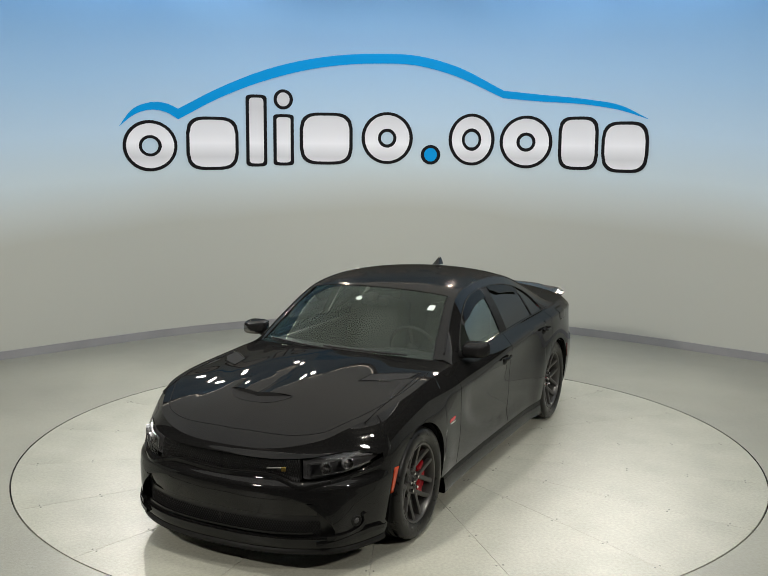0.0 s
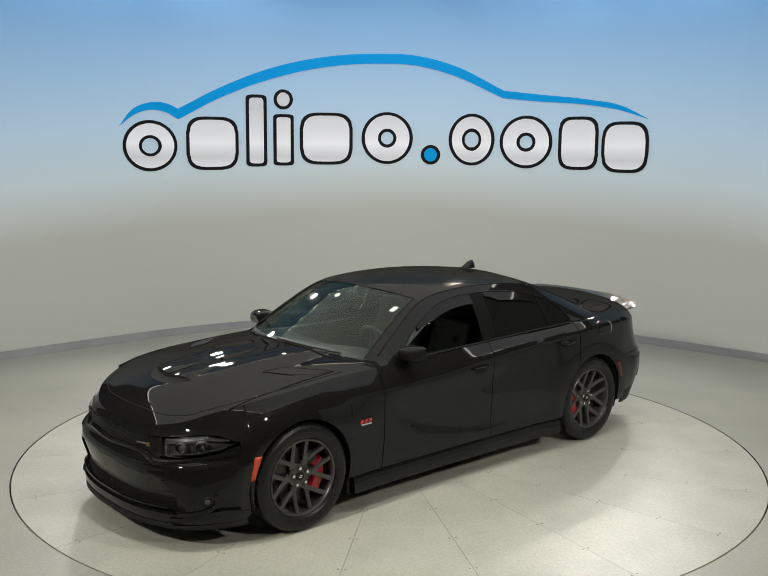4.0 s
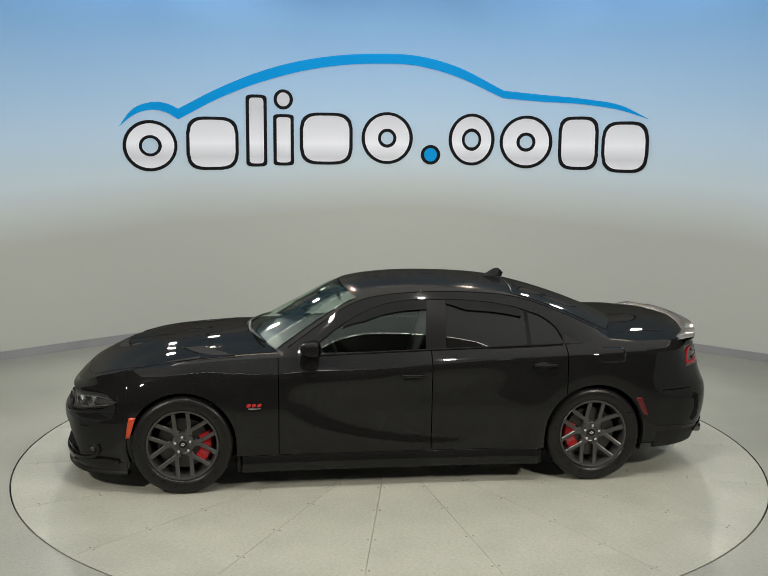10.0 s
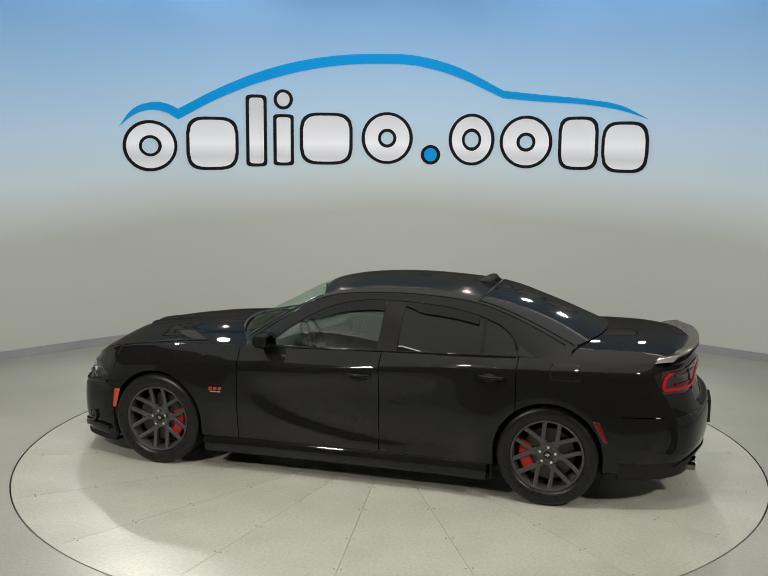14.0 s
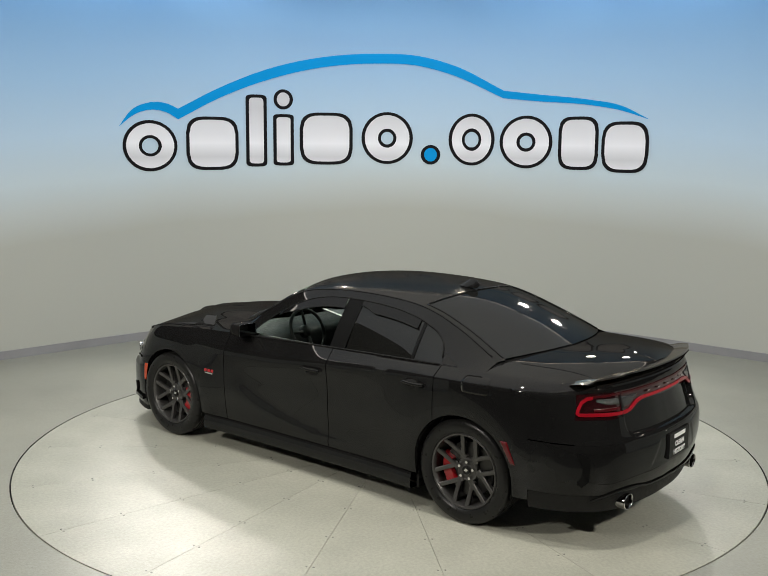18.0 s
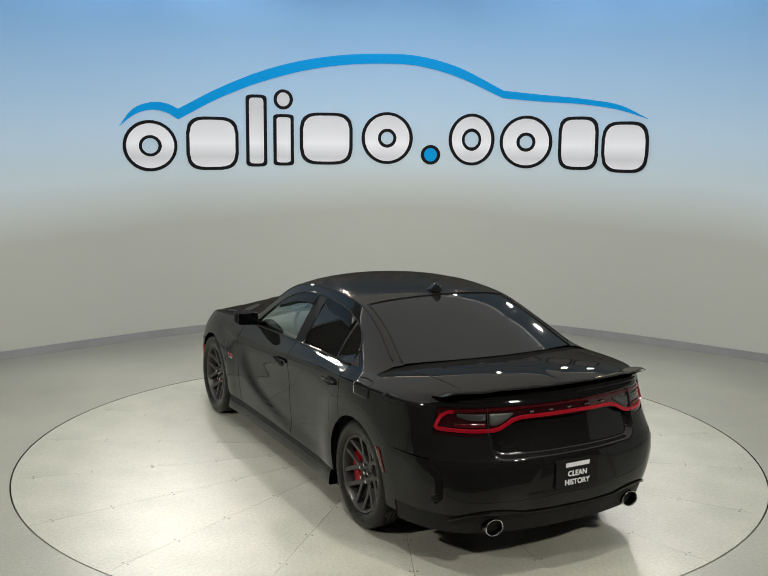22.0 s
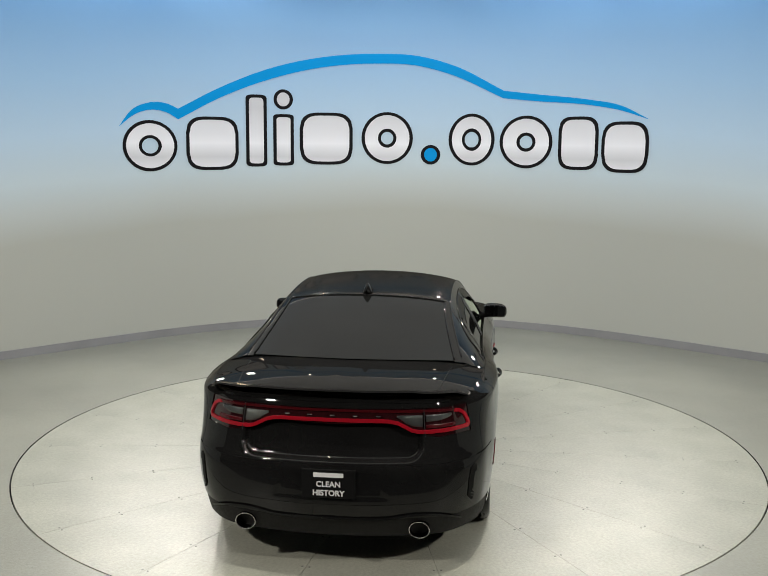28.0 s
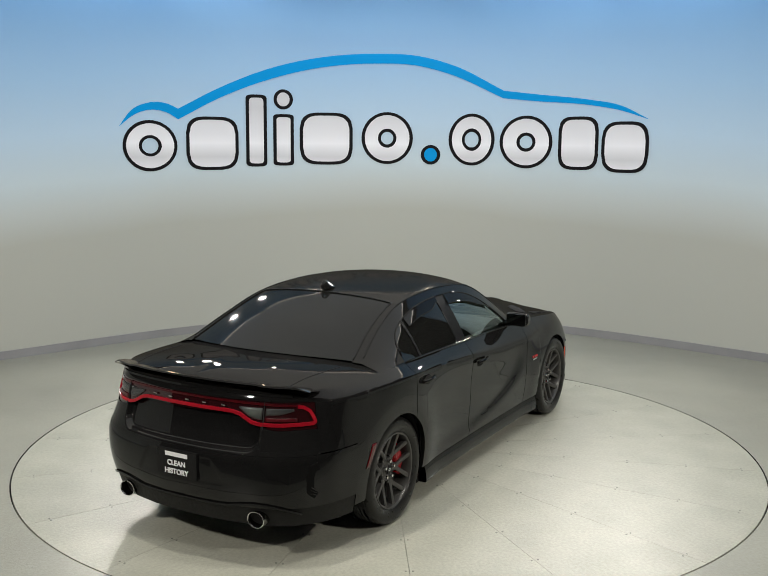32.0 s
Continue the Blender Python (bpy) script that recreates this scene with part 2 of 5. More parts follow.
# the sky is an overlay graphic, added here as wall colour
def wall_sky():
    """Painted wall: warm grey below, fading up into an added sky graphic, pale then blue; the fade dips and the blue
    deepens to the sides.
    """
    m = material("sky_graphic_wall", (0.4, 0.4, 0.37), 0.7)
    geo, sep = node(m, "ShaderNodeTexCoord"), node(m, "ShaderNodeSeparateXYZ")
    link(m, geo.outputs["Object"], sep.inputs[0])
    n, r = grain(m, 0.4, -0.05, 0.05, None, 1)
    add, sq, dip = node(m, "ShaderNodeMath", operation="ADD"), node(m, "ShaderNodeMath", operation="MULTIPLY"), node(m, "ShaderNodeMath", operation="MULTIPLY_ADD")
    link(m, sep.outputs["X"], sq.inputs[0])
    link(m, sep.outputs["X"], sq.inputs[1])
    link(m, sq.outputs[0], dip.inputs[0])
    dip.inputs[1].default_value = 0.016
    link(m, sep.outputs["Z"], dip.inputs[2])
    link(m, dip.outputs[0], add.inputs[0])
    link(m, r.outputs[0], add.inputs[1])
    mr = node(m, "ShaderNodeMapRange")
    mr.inputs["From Max"].default_value = 5.0
    link(m, add.outputs[0], mr.inputs["Value"])
    ramp = node(m, "ShaderNodeValToRGB")
    stops = ((0.0, (0.413, 0.42, 0.383)), (0.315, (0.413, 0.42, 0.383)), (0.39, (0.49, 0.53, 0.53)), (0.45, (0.515, 0.60, 0.65)), (0.56, (0.435, 0.575, 0.715)), (0.70, (0.30, 0.47, 0.67)), (0.88, (0.13, 0.295, 0.53)), (1.0, (0.085, 0.225, 0.44)))
    el = ramp.color_ramp.elements
    while len(el) < len(stops):
        el.new(0.5)
    for e, (at, c) in zip(el, stops):
        e.position, e.color = at, (*c, 1)
    link(m, mr.outputs[0], ramp.inputs[0])
    link(m, ramp.outputs[0], m.node_tree.nodes["Principled BSDF"].inputs["Base Color"])
    return m


SKY_GRAPHIC = wall_sky()
PLAIN_WALL = material("plain_wall", (0.413, 0.42, 0.383), 0.7)
mottle(PLAIN_WALL, (0.40, 0.405, 0.37), (0.43, 0.435, 0.395), 0.6)


# ---- mesh helpers ----
def mesh_ob(name, bm, mat, smooth=True):
    me = bpy.data.meshes.new(name)
    bmesh.ops.recalc_face_normals(bm, faces=bm.faces)
    bm.to_mesh(me)
    bm.free()
    for p in me.polygons:
        p.use_smooth = smooth
    me.materials.append(mat)
    return new(name, me)


def part(name, bm, mat, parent, label="", smooth=True):
    ob = mesh_ob(name, bm, mat, smooth)
    ob.parent = parent
    return tagged(ob, label) if label else ob


def edge_sharp(ob, angle=42):
    ob.data.set_sharp_from_angle(angle=radians(angle))


def grid_into(bm, fn, nu, nv, mirror=False):
    """Faces of fn(u, v), u and v from 0 to 1; mirrored in y when asked."""
    for sign in ((1, -1) if mirror else (1,)):
        rows = []
        for i in range(nu + 1):
            row = []
            for j in range(nv + 1):
                x, y, z = fn(i / nu, j / nv)
                row.append(bm.verts.new((x, y * sign, z)))
            rows.append(row)
        for i in range(nu):
            for j in range(nv):
                q = (rows[i][j], rows[i + 1][j], rows[i + 1][j + 1], rows[i][j + 1])
                bm.faces.new(q if sign > 0 else q[::-1])
    return bm


def weld(bm, d=0.0004):
    bmesh.ops.remove_doubles(bm, verts=bm.verts, dist=d)
    return bm


def box_into(bm, x0, x1, y0, y1, z0, z1, m=None, bevel=0.0):
    r = bmesh.ops.create_cube(bm, size=1)
    t = Matrix.Translation(((x0 + x1) / 2, (y0 + y1) / 2, (z0 + z1) / 2)) @ Matrix.Diagonal((x1 - x0, y1 - y0, z1 - z0, 1))
    bmesh.ops.transform(bm, matrix=(m or Matrix()) @ t, verts=r["verts"])
    if bevel:
        es = list({e for v in r["verts"] for e in v.link_edges})
        bmesh.ops.bevel(bm, geom=es, offset=bevel, segments=2, affect="EDGES", profile=0.6)
    return bm


def cyl_into(bm, radius, depth, m, seg=32, r2=None):
    bmesh.ops.create_cone(bm, cap_ends=True, segments=seg, radius1=radius, radius2=radius if r2 is None else r2, depth=depth, matrix=m)
    return bm


def lathe_into(bm, profile, seg, m=None):
    """Turns (radius, along) pairs about the y axis."""
    rows = []
    for i in range(seg):
        a = 2 * math.pi * i / seg
        rows.append([bm.verts.new((m or Matrix()) @ Vector((r * math.cos(a), y, r * math.sin(a)))) for r, y in profile])
    for i in range(seg):
        a, b = rows[i], rows[(i + 1) % seg]
        for j in range(len(profile) - 1):
            bm.faces.new((a[j], a[j + 1], b[j + 1], b[j]))
    return bm


def tube_into(bm, pts, radius, seg=8, cyclic=False):
    """A round bar along pts."""
    pts = [Vector(p) for p in pts]
    n = len(pts)
    rings = []
    for i, p in enumerate(pts):
        a, b = (pts[i - 1], pts[(i + 1) % n]) if cyclic else (pts[max(i - 1, 0)], pts[min(i + 1, n - 1)])
        t = (b - a).normalized()
        u = t.cross(Vector((0.31, 0.2, 0.93))).normalized()
        w = t.cross(u)
        rings.append([bm.verts.new(p + radius * (u * math.cos(2 * math.pi * k / seg) + w * math.sin(2 * math.pi * k / seg))) for k in range(seg)])
    for i in range(n if cyclic else n - 1):
        a, b = rings[i], rings[(i + 1) % n]
        for k in range(seg):
            bm.faces.new((a[k], a[(k + 1) % seg], b[(k + 1) % seg], b[k]))
    if not cyclic:
        bm.faces.new(rings[0][::-1]), bm.faces.new(rings[-1])
    return bm


def curve(pts):
    """Smooth curve through (t, value...) rows; a function of t."""
    pts = [tuple(map(float, p)) for p in pts]
    t = [p[0] for p in pts]
    v = [p[1:] for p in pts]
    n, m = len(t), len(v[0])
    h = [t[i + 1] - t[i] for i in range(n - 1)]
    d = [[(v[i + 1][k] - v[i][k]) / h[i] for k in range(m)] for i in range(n - 1)]
    s = [d[0]] + [[(d[i - 1][k] * h[i] + d[i][k] * h[i - 1]) / (h[i] + h[i - 1]) for k in range(m)] for i in range(1, n - 1)] + [d[-1]]

    def at(x):
        x = min(max(x, t[0]), t[-1])
        i = 0
        while i < n - 2 and x >= t[i + 1]:
            i += 1
        k = h[i]
        u = (x - t[i]) / k
        a, b = 2 * u**3 - 3 * u**2 + 1, (u**3 - 2 * u**2 + u) * k
        c, e = -2 * u**3 + 3 * u**2, (u**3 - u**2) * k
        if m == 1:
            return a * v[i][0] + b * s[i][0] + c * v[i + 1][0] + e * s[i + 1][0]
        return [a * v[i][j] + b * s[i][j] + c * v[i + 1][j] + e * s[i + 1][j] for j in range(m)]
    return at


def solid(bm, t):
    """Gives a sheet a thickness t inwards."""
    bmesh.ops.recalc_face_normals(bm, faces=bm.faces)
    bmesh.ops.solidify(bm, geom=bm.faces, thickness=t)
    return bm


# ---- the booth ----
def wall_r(a):
    """Radius of the wall in the direction a, radians from the far side."""
    a = min(max(a, -1.0), 1.0)
    return 5.484 + 0.0232 * a - 0.855 * a**2 + 0.052 * a**3 + 0.868 * a**4


def arc_wall(bm, d0, d1, z0, z1, a0, a1, seg):
    """Part of the round wall between depths d0 and d1 behind its face; angles in degrees from the far side."""
    rows = []
    for i in range(seg + 1):
        a = radians(a0 + (a1 - a0) * i / seg)
        s, c = math.sin(a), math.cos(a)
        rows.append([bm.verts.new(((wall_r(a) + d) * s, (wall_r(a) + d) * c, z)) for d, z in ((d0, z0), (d0, z1), (d1, z1), (d1, z0))])
    for i in range(seg):
        a, b = rows[i], rows[i + 1]
        for j in range(4):
            k = (j + 1) % 4
            bm.faces.new((a[j], a[k], b[k], b[j]))
    bm.faces.new(rows[0]), bm.faces.new(rows[-1][::-1])
    return bm


TALL, OPEN = 59, 122   # the wall with the sky runs TALL degrees round on each side, unseen lower plain wings are added on to OPEN
ob = mesh_ob("wall_curved", arc_wall(bmesh.new(), 0, 0.15, 0, WALL_H, -TALL, TALL, 120), SKY_GRAPHIC, True)
edge_sharp(ob)
tagged(ob, "curved studio wall, warm grey fading into an added blue sky graphic", "wall", kind="structure")
# unseen wings, kept low so the car's sides mirror darkness, not blue
for nm, a0, a1 in (("wall_wing_west", -OPEN, -TALL - 0.02), ("wall_wing_east", TALL + 0.02, OPEN)):
    ob = mesh_ob(nm, arc_wall(bmesh.new(), 0, 0.15, 0, 1.7, a0, a1, 60), PLAIN_WALL, True)
    edge_sharp(ob)
    tagged(ob, "unseen low grey wing, added beside the curved studio wall", "wall", kind="structure")
ob = mesh_ob("baseboard", arc_wall(bmesh.new(), -0.022, -0.001, 0, 0.098, -OPEN, OPEN, 200), SKIRTING, True)
edge_sharp(ob)
tagged(ob, "plain grey skirting round the foot of the curved wall", "skirting", kind="structure")

bm = bmesh.new()
ring = [bm.verts.new(((RING + 0.012) * math.cos(2 * math.pi * i / 192), (RING + 0.012) * math.sin(2 * math.pi * i / 192), 0)) for i in range(192)]
outer = [bm.verts.new((14 * math.cos(2 * math.pi * i / 192), 14 * math.sin(2 * math.pi * i / 192), 0)) for i in range(192)]
for i in range(192):
    bm.faces.new((ring[i], outer[i], outer[(i + 1) % 192], ring[(i + 1) % 192]))
tagged(mesh_ob("floor", bm, FLOOR, False), "glossy beige-grey painted studio floor", "floor", kind="structure")
bm = bmesh.new()
cyl_into(bm, RING + 0.03, 0.06, Matrix.Translation((0, 0, -0.06)), 128)
tagged(mesh_ob("turntable_pit", bm, GAP, False), "dark pit edge under the turntable", "pit", kind="structure")
bm = bmesh.new()
cyl_into(bm, 6.3, 0.12, Matrix.Translation((0, 0, WALL_H + 0.061)), 96)
tagged(mesh_ob("ceiling", bm, DARK_ROOM, False), "dark ceiling round the light panel", "ceiling", kind="structure")
bm = bmesh.new()
cut = math.degrees(math.asin(-CEIL_FRONT / CEIL_R))
rim = [(CEIL_R * math.cos(radians(a)), CEIL_R * math.sin(radians(a))) for a in np.linspace(180 + cut, -cut, 121)]
under = [bm.verts.new((x, y, WALL_H - 0.035)) for x, y in rim]
over = [bm.verts.new((x, y, WALL_H - 0.005)) for x, y in rim]
bm.faces.new(under), bm.faces.new(over[::-1])
for i in range(len(rim)):
    k = (i + 1) % len(rim)
    bm.faces.new((under[i], under[k], over[k], over[i]))
tagged(mesh_ob("ceiling_light", bm, LIGHT_CEILING, False), "white stretched light ceiling with a straight front edge", "ceiling light")
light_ring = new("light_ring")
tagged(light_ring, "ring of bright light tubes round the edge of the ceiling", "light")
for k in range(9):
    arc = [radians(22.2 * k - 8.8 + 20.1 * i / 10) for i in range(11)]
    part("tube", tube_into(bmesh.new(), [(5.125 * math.cos(a), 5.125 * math.sin(a), WALL_H - 0.03) for a in arc], 0.019, 8), LIGHT_RIM, light_ring, smooth=False)
half = CEIL_R * math.cos(radians(cut))
for k in range(4):
    x0 = -half + half / 2 * k
    part("tube", tube_into(bmesh.new(), [(x0 + 0.03, CEIL_FRONT - 0.02, WALL_H - 0.03), (x0 + half / 2 - 0.03, CEIL_FRONT - 0.02, WALL_H - 0.03)], 0.012, 8), LIGHT_RIM, light_ring, smooth=False)
# dark room round the open side; its unseen dark floor is added to blacken what the doors mirror
bm = bmesh.new()
box_into(bm, -12.9, 12.9, -12.9, -3.3, -0.02, 0.004)
tagged(mesh_ob("floor_unseen", bm, DARK_FLOOR, False), "unseen dark floor added before the booth", "floor", kind="structure")
bm = bmesh.new()
box_into(bm, -13, 13, -13.0, -12.9, 0, 7)
tagged(mesh_ob("wall_south", bm, DARK_ROOM, False), "dark wall of the hall behind the camera", "wall", kind="structure")
for nm, x0, x1, y0, y1 in (("wall_west", -13.1, -13, -13, 13), ("wall_east", 13, 13.1, -13, 13), ("wall_north", -13, 13, 13, 13.1)):
    bm = bmesh.new()
    box_into(bm, x0, x1, y0, y1, 0, 7)
    tagged(mesh_ob(nm, bm, DARK_ROOM, False), "dark wall of the surrounding hall", "wall", kind="structure")
bm = bmesh.new()
box_into(bm, -13, 13, -13, 13, 7, 7.1)
tagged(mesh_ob("ceiling_hall", bm, DARK_ROOM, False), "dark ceiling of the surrounding hall", "ceiling", kind="structure")


# ---- turntable ----
PLATES, FIRST = 19, 41.75
turntable = new("turntable")
tagged(turntable, "round beige-painted turntable of bolted steel plates, flush with the floor", "turntable")


def sector(a0, a1, r0, r1, z, gap, thick):
    bm = bmesh.new()
    n = 10
    top, low = [], []
    for rr, order in ((r0, range(n + 1)), (r1, range(n, -1, -1))):
        for i in order:
            g = gap / rr
            a = a0 + g + (a1 - a0 - 2 * g) * i / n
            top.append(bm.verts.new((rr * math.cos(a), rr * math.sin(a), z)))
            low.append(bm.verts.new((rr * math.cos(a), rr * math.sin(a), z - thick)))
    bm.faces.new(top)
    for i in range(len(top)):
        k = (i + 1) % len(top)
        bm.faces.new((top[i], top[k], low[k], low[i]))
    return bm


step = 2 * math.pi / PLATES
first_plate = part("plate", sector(0, step, 0.42, RING, 0.0, 0.0014, 0.02), DECK, turntable, smooth=False)
first_plate.rotation_euler = (0, 0, radians(FIRST))
bolt_bm = bmesh.new()
cyl_into(bolt_bm, 0.0068, 0.003, Matrix.Translation((0, 0, 0.0005)), 10)
bolt_ob = part("bolt", bolt_bm, BOLT, first_plate, smooth=False)
bolt_ob.location = (0.62, 0.022, 0)
plates = [first_plate]
for i in range(1, PLATES):
    o = new("plate", first_plate.data)
    o.parent = turntable
    o.rotation_euler = (0, 0, radians(FIRST) + i * step)
    plates.append(o)
for o in plates:
    for rr in (0.62, 1.02, 1.455, 1.955, 2.41, 2.83):
        for sign in (1, -1):
            if o is first_plate and rr == 0.62 and sign == 1:
                continue
            a = sign * 0.022 / rr + (step if sign < 0 else 0)
            b = new("bolt", bolt_ob.data)
            b.parent, b.location = o, (rr * math.cos(a), rr * math.sin(a), 0)
bm = bmesh.new()
cyl_into(bm, 0.415, 0.02, Matrix.Translation((0, 0, -0.01)), 64)
part("hub_plate", bm, DECK, turntable, smooth=False)


# ---- the car: x forwards, y to its left, z up, origin on the ground between the axles ----
car = new("car")
tagged(car, "glossy black four-door sports sedan with dark alloy wheels and red brakes", "car")
AXLE, WHEEL_R, WHEEL_Z = 1.526, 0.362, 0.362
ARCH_R, ARCH_Z = 0.386, 0.37

PLAN = curve([(0, 2.482, 0), (0.5, 2.480, 0.13), (1, 2.468, 0.26), (2, 2.41, 0.50), (3, 2.27, 0.735), (4, 2.04, 0.865), (5, 1.80, 0.915), (6, 1.5, 0.938), (7, 1.05, 0.93), (8, 0.2, 0.925), (9, -0.8, 0.935), (10, -1.5, 0.955), (11, -2.0, 0.925), (12, -2.29, 0.868), (13, -2.495, 0.69), (14, -2.597, 0.36), (14.5, -2.621, 0.18), (15, -2.626, 0)])
TOP = curve([(0, 0.735), (1, 0.74), (2, 0.765), (3, 0.815), (4, 0.87), (5, 0.915), (6, 0.945), (7, 0.975), (8, 1.0), (9, 1.03), (10, 1.055), (11, 1.06), (12, 1.055), (13, 1.05), (14, 1.05), (15, 1.05)])
IN_FRONT = curve([(0.1, 0.09), (0.17, 0.03), (0.25, 0.012), (0.40, 0.0), (0.50, 0.004), (0.55, 0.014), (0.58, 0.045), (0.62, 0.056), (0.68, 0.062), (0.735, 0.108), (0.82, 0.15), (0.95, 0.22)])
IN_SIDE = curve([(0.1, 0.075), (0.2, 0.05), (0.3, 0.028), (0.42, 0.012), (0.55, 0.002), (0.68, 0.0), (0.80, 0.004), (0.875, 0.012), (0.91, 0.026), (0.96, 0.052), (1.02, 0.082), (1.1, 0.13)])
IN_REAR = curve([(0.1, 0.14), (0.22, 0.085), (0.32, 0.05), (0.45, 0.013), (0.58, 0.0), (0.64, 0.003), (0.68, 0.012), (0.72, 0.030), (0.76, 0.046), (0.84, 0.072), (0.95, 0.10), (1.02, 0.122), (1.08, 0.16)])


def ease(x, a, b):
    t = min(max((x - a) / (b - a), 0), 1)
    return t * t * (3 - 2 * t)


@functools.lru_cache(None)
def plan(s):
    """Outline point and its outward normal."""
    p, q = PLAN(max(s - 0.03, 0)), PLAN(min(s + 0.03, 15))
    d = Vector((q[0] - p[0], q[1] - p[1])).normalized()
    n = Vector((d.y, -d.x))
    if s < 0.04:
        n = Vector((1, 0))
    if s > 14.96:
        n = Vector((-1, 0))
    return PLAN(s), n


CREASE = curve([(-2.4, 0.99), (-2.0, 1.0), (-1.32, 0.985), (-0.32, 0.915), (0.37, 0.85), (0.9, 0.845), (1.3, 0.87), (2.0, 0.85)])


def bell(t):
    return 1 / (1 + math.exp(-min(max(t, -40), 40)))


def side_inset(x, z, top):
    """Flank: upright below the shoulder crease, leaning in above it, with a shallow scallop in the doors."""
    zc = min(CREASE(x), top - 0.045)
    d = IN_SIDE(min(z, 0.62))
    k = (z - zc) / (top - zc)
    soft = 0.12
    d += 0.088 * (max(k, 0) if k > soft else soft * 0.5 * max((k + soft) / (2 * soft), 0) ** 2 * 2)
    smooth_wing = ease(x, 0.85, 1.35)
    if smooth_wing > 0:
        t = max((z - 0.60) / (top - 0.60), 0)
        d += smooth_wing * (IN_SIDE(min(z, 0.62)) + 0.105 * t**2.6 - d)
    front = 0.70 - 14.7 * max(0.75 - z, 0) ** 3.1
    dent = bell((front - x) / 0.04) * bell((z - 0.335) / 0.016) * bell((zc - 0.11 - z) / 0.045) * bell((x + 0.75) / 0.13)
    return d + 0.024 * dent


def shell(s, z, out=0.0):
    """Point of the lower body at outline place s and height z, pushed out by a little."""
    c, n = plan(s)
    wf, wr = 1 - ease(s, 2.8, 5.0), ease(s, 10.8, 12.6)
    d = 0.0
    if wf > 0:
        d += wf * IN_FRONT(z)
    if wr > 0:
        d += wr * IN_REAR(z)
    if wf + wr < 1:
        d += (1 - wf - wr) * side_inset(c[0], z, TOP(s))
    d -= flare(c[0], z)
    return Vector((c[0] - n.x * (d - out), c[1] - n.y * (d - out) if 0 < s < 15 else 0.0, z))


def flare(x, z):
    """Swelling of the wings round the wheels."""
    f = 0
    for xw, h in ((AXLE, 0.012), (-AXLE, 0.016)):
        r = math.hypot(x - xw, (z - ARCH_Z) * 0.9)
        f += h * math.exp(-((r - 0.44) / 0.16) ** 2)
    return f


@functools.lru_cache(None)
def s_at(x):
    """Outline place on the flank for a given x."""
    lo, hi = 2.0, 13.5
    for _ in range(40):
        mid = (lo + hi) / 2
        if PLAN(mid)[0] > x:
            lo = mid
        else:
            hi = mid
    return (lo + hi) / 2


def sill(x):
    """Lower edge of the painted flank, over the wheels too."""
    z = 0.27
    if x > 1.9:
        z = 0.185
    if x < -1.9:
        z = 0.285
    for xw in (AXLE, -AXLE):
        if abs(x - xw) < ARCH_R:
            z = max(z if abs(x - xw) > ARCH_R - 0.02 else 0, ARCH_Z + math.sqrt(max(ARCH_R**2 - (x - xw) ** 2, 0)), 0.2)
    return z


def flank(x, h, out=0.0):
    """Flank point: x, and h from 0 at the lower edge to 1 at the top edge."""
    s = s_at(x)
    z0 = sill(x)
    return shell(s, z0 + (TOP(s) - z0) * h, out)


def spaced(x0, x1):
    """Columns between x0 and x1, denser near the ends of the wheel openings."""
    xs = {x0, x1}
    n = max(int(abs(x1 - x0) / 0.045), 2)
    xs |= {x0 + (x1 - x0) * i / n for i in range(n + 1)}
    lo, hi = min(x0, x1), max(x0, x1)
    for xw in (AXLE, -AXLE):
        for i in range(25):
            x = xw + ARCH_R * math.cos(math.pi * i / 24)
            for e in ((0, 1e-4, -1e-4) if i in (0, 24) else (0,)):
                if lo < x + e < hi:
                    xs.add(x + e)
    return sorted(xs, reverse=True)


def flank_panel(name, x0, x1, label="", rows=26, mirror_names=None):
    """A painted panel of the flank, one on each side."""
    xs = spaced(x0, x1)
    made = []
    for sign in (1, -1):
        bm = bmesh.new()
        cols = []
        for x in xs:
            cols.append([bm.verts.new((p.x, p.y * sign, p.z)) for p in (flank(x, (j / rows) ** 0.9) for j in range(rows + 1))])
        # returned edges give the shut lines their depth
        for a, b in zip(cols, cols[1:]):
            for j in range(rows):
                q = (a[j], b[j], b[j + 1], a[j + 1])
                bm.faces.new(q if sign > 0 else q[::-1])
        weld(bm, 0.00002)
        rim = [e for e in bm.edges if e.is_boundary]
        r = bmesh.ops.extrude_edge_only(bm, edges=rim)
        for v in r["geom"]:
            if isinstance(v, bmesh.types.BMVert):
                v.co.y -= sign * 0.03
        ob = part(name, bm, PAINT, car, label)
        edge_sharp(ob)
        made.append(ob)
    return made


GAPW = 0.0035
flank_panel("front_wing", 1.93, 0.835 + GAPW)
doors = flank_panel("front_door", 0.835 - GAPW, -0.29 + GAPW)
rear_doors = flank_panel("rear_door", -0.29 - GAPW, -1.30 + GAPW)
flank_panel("rear_quarter", -1.30 - GAPW, -2.02)


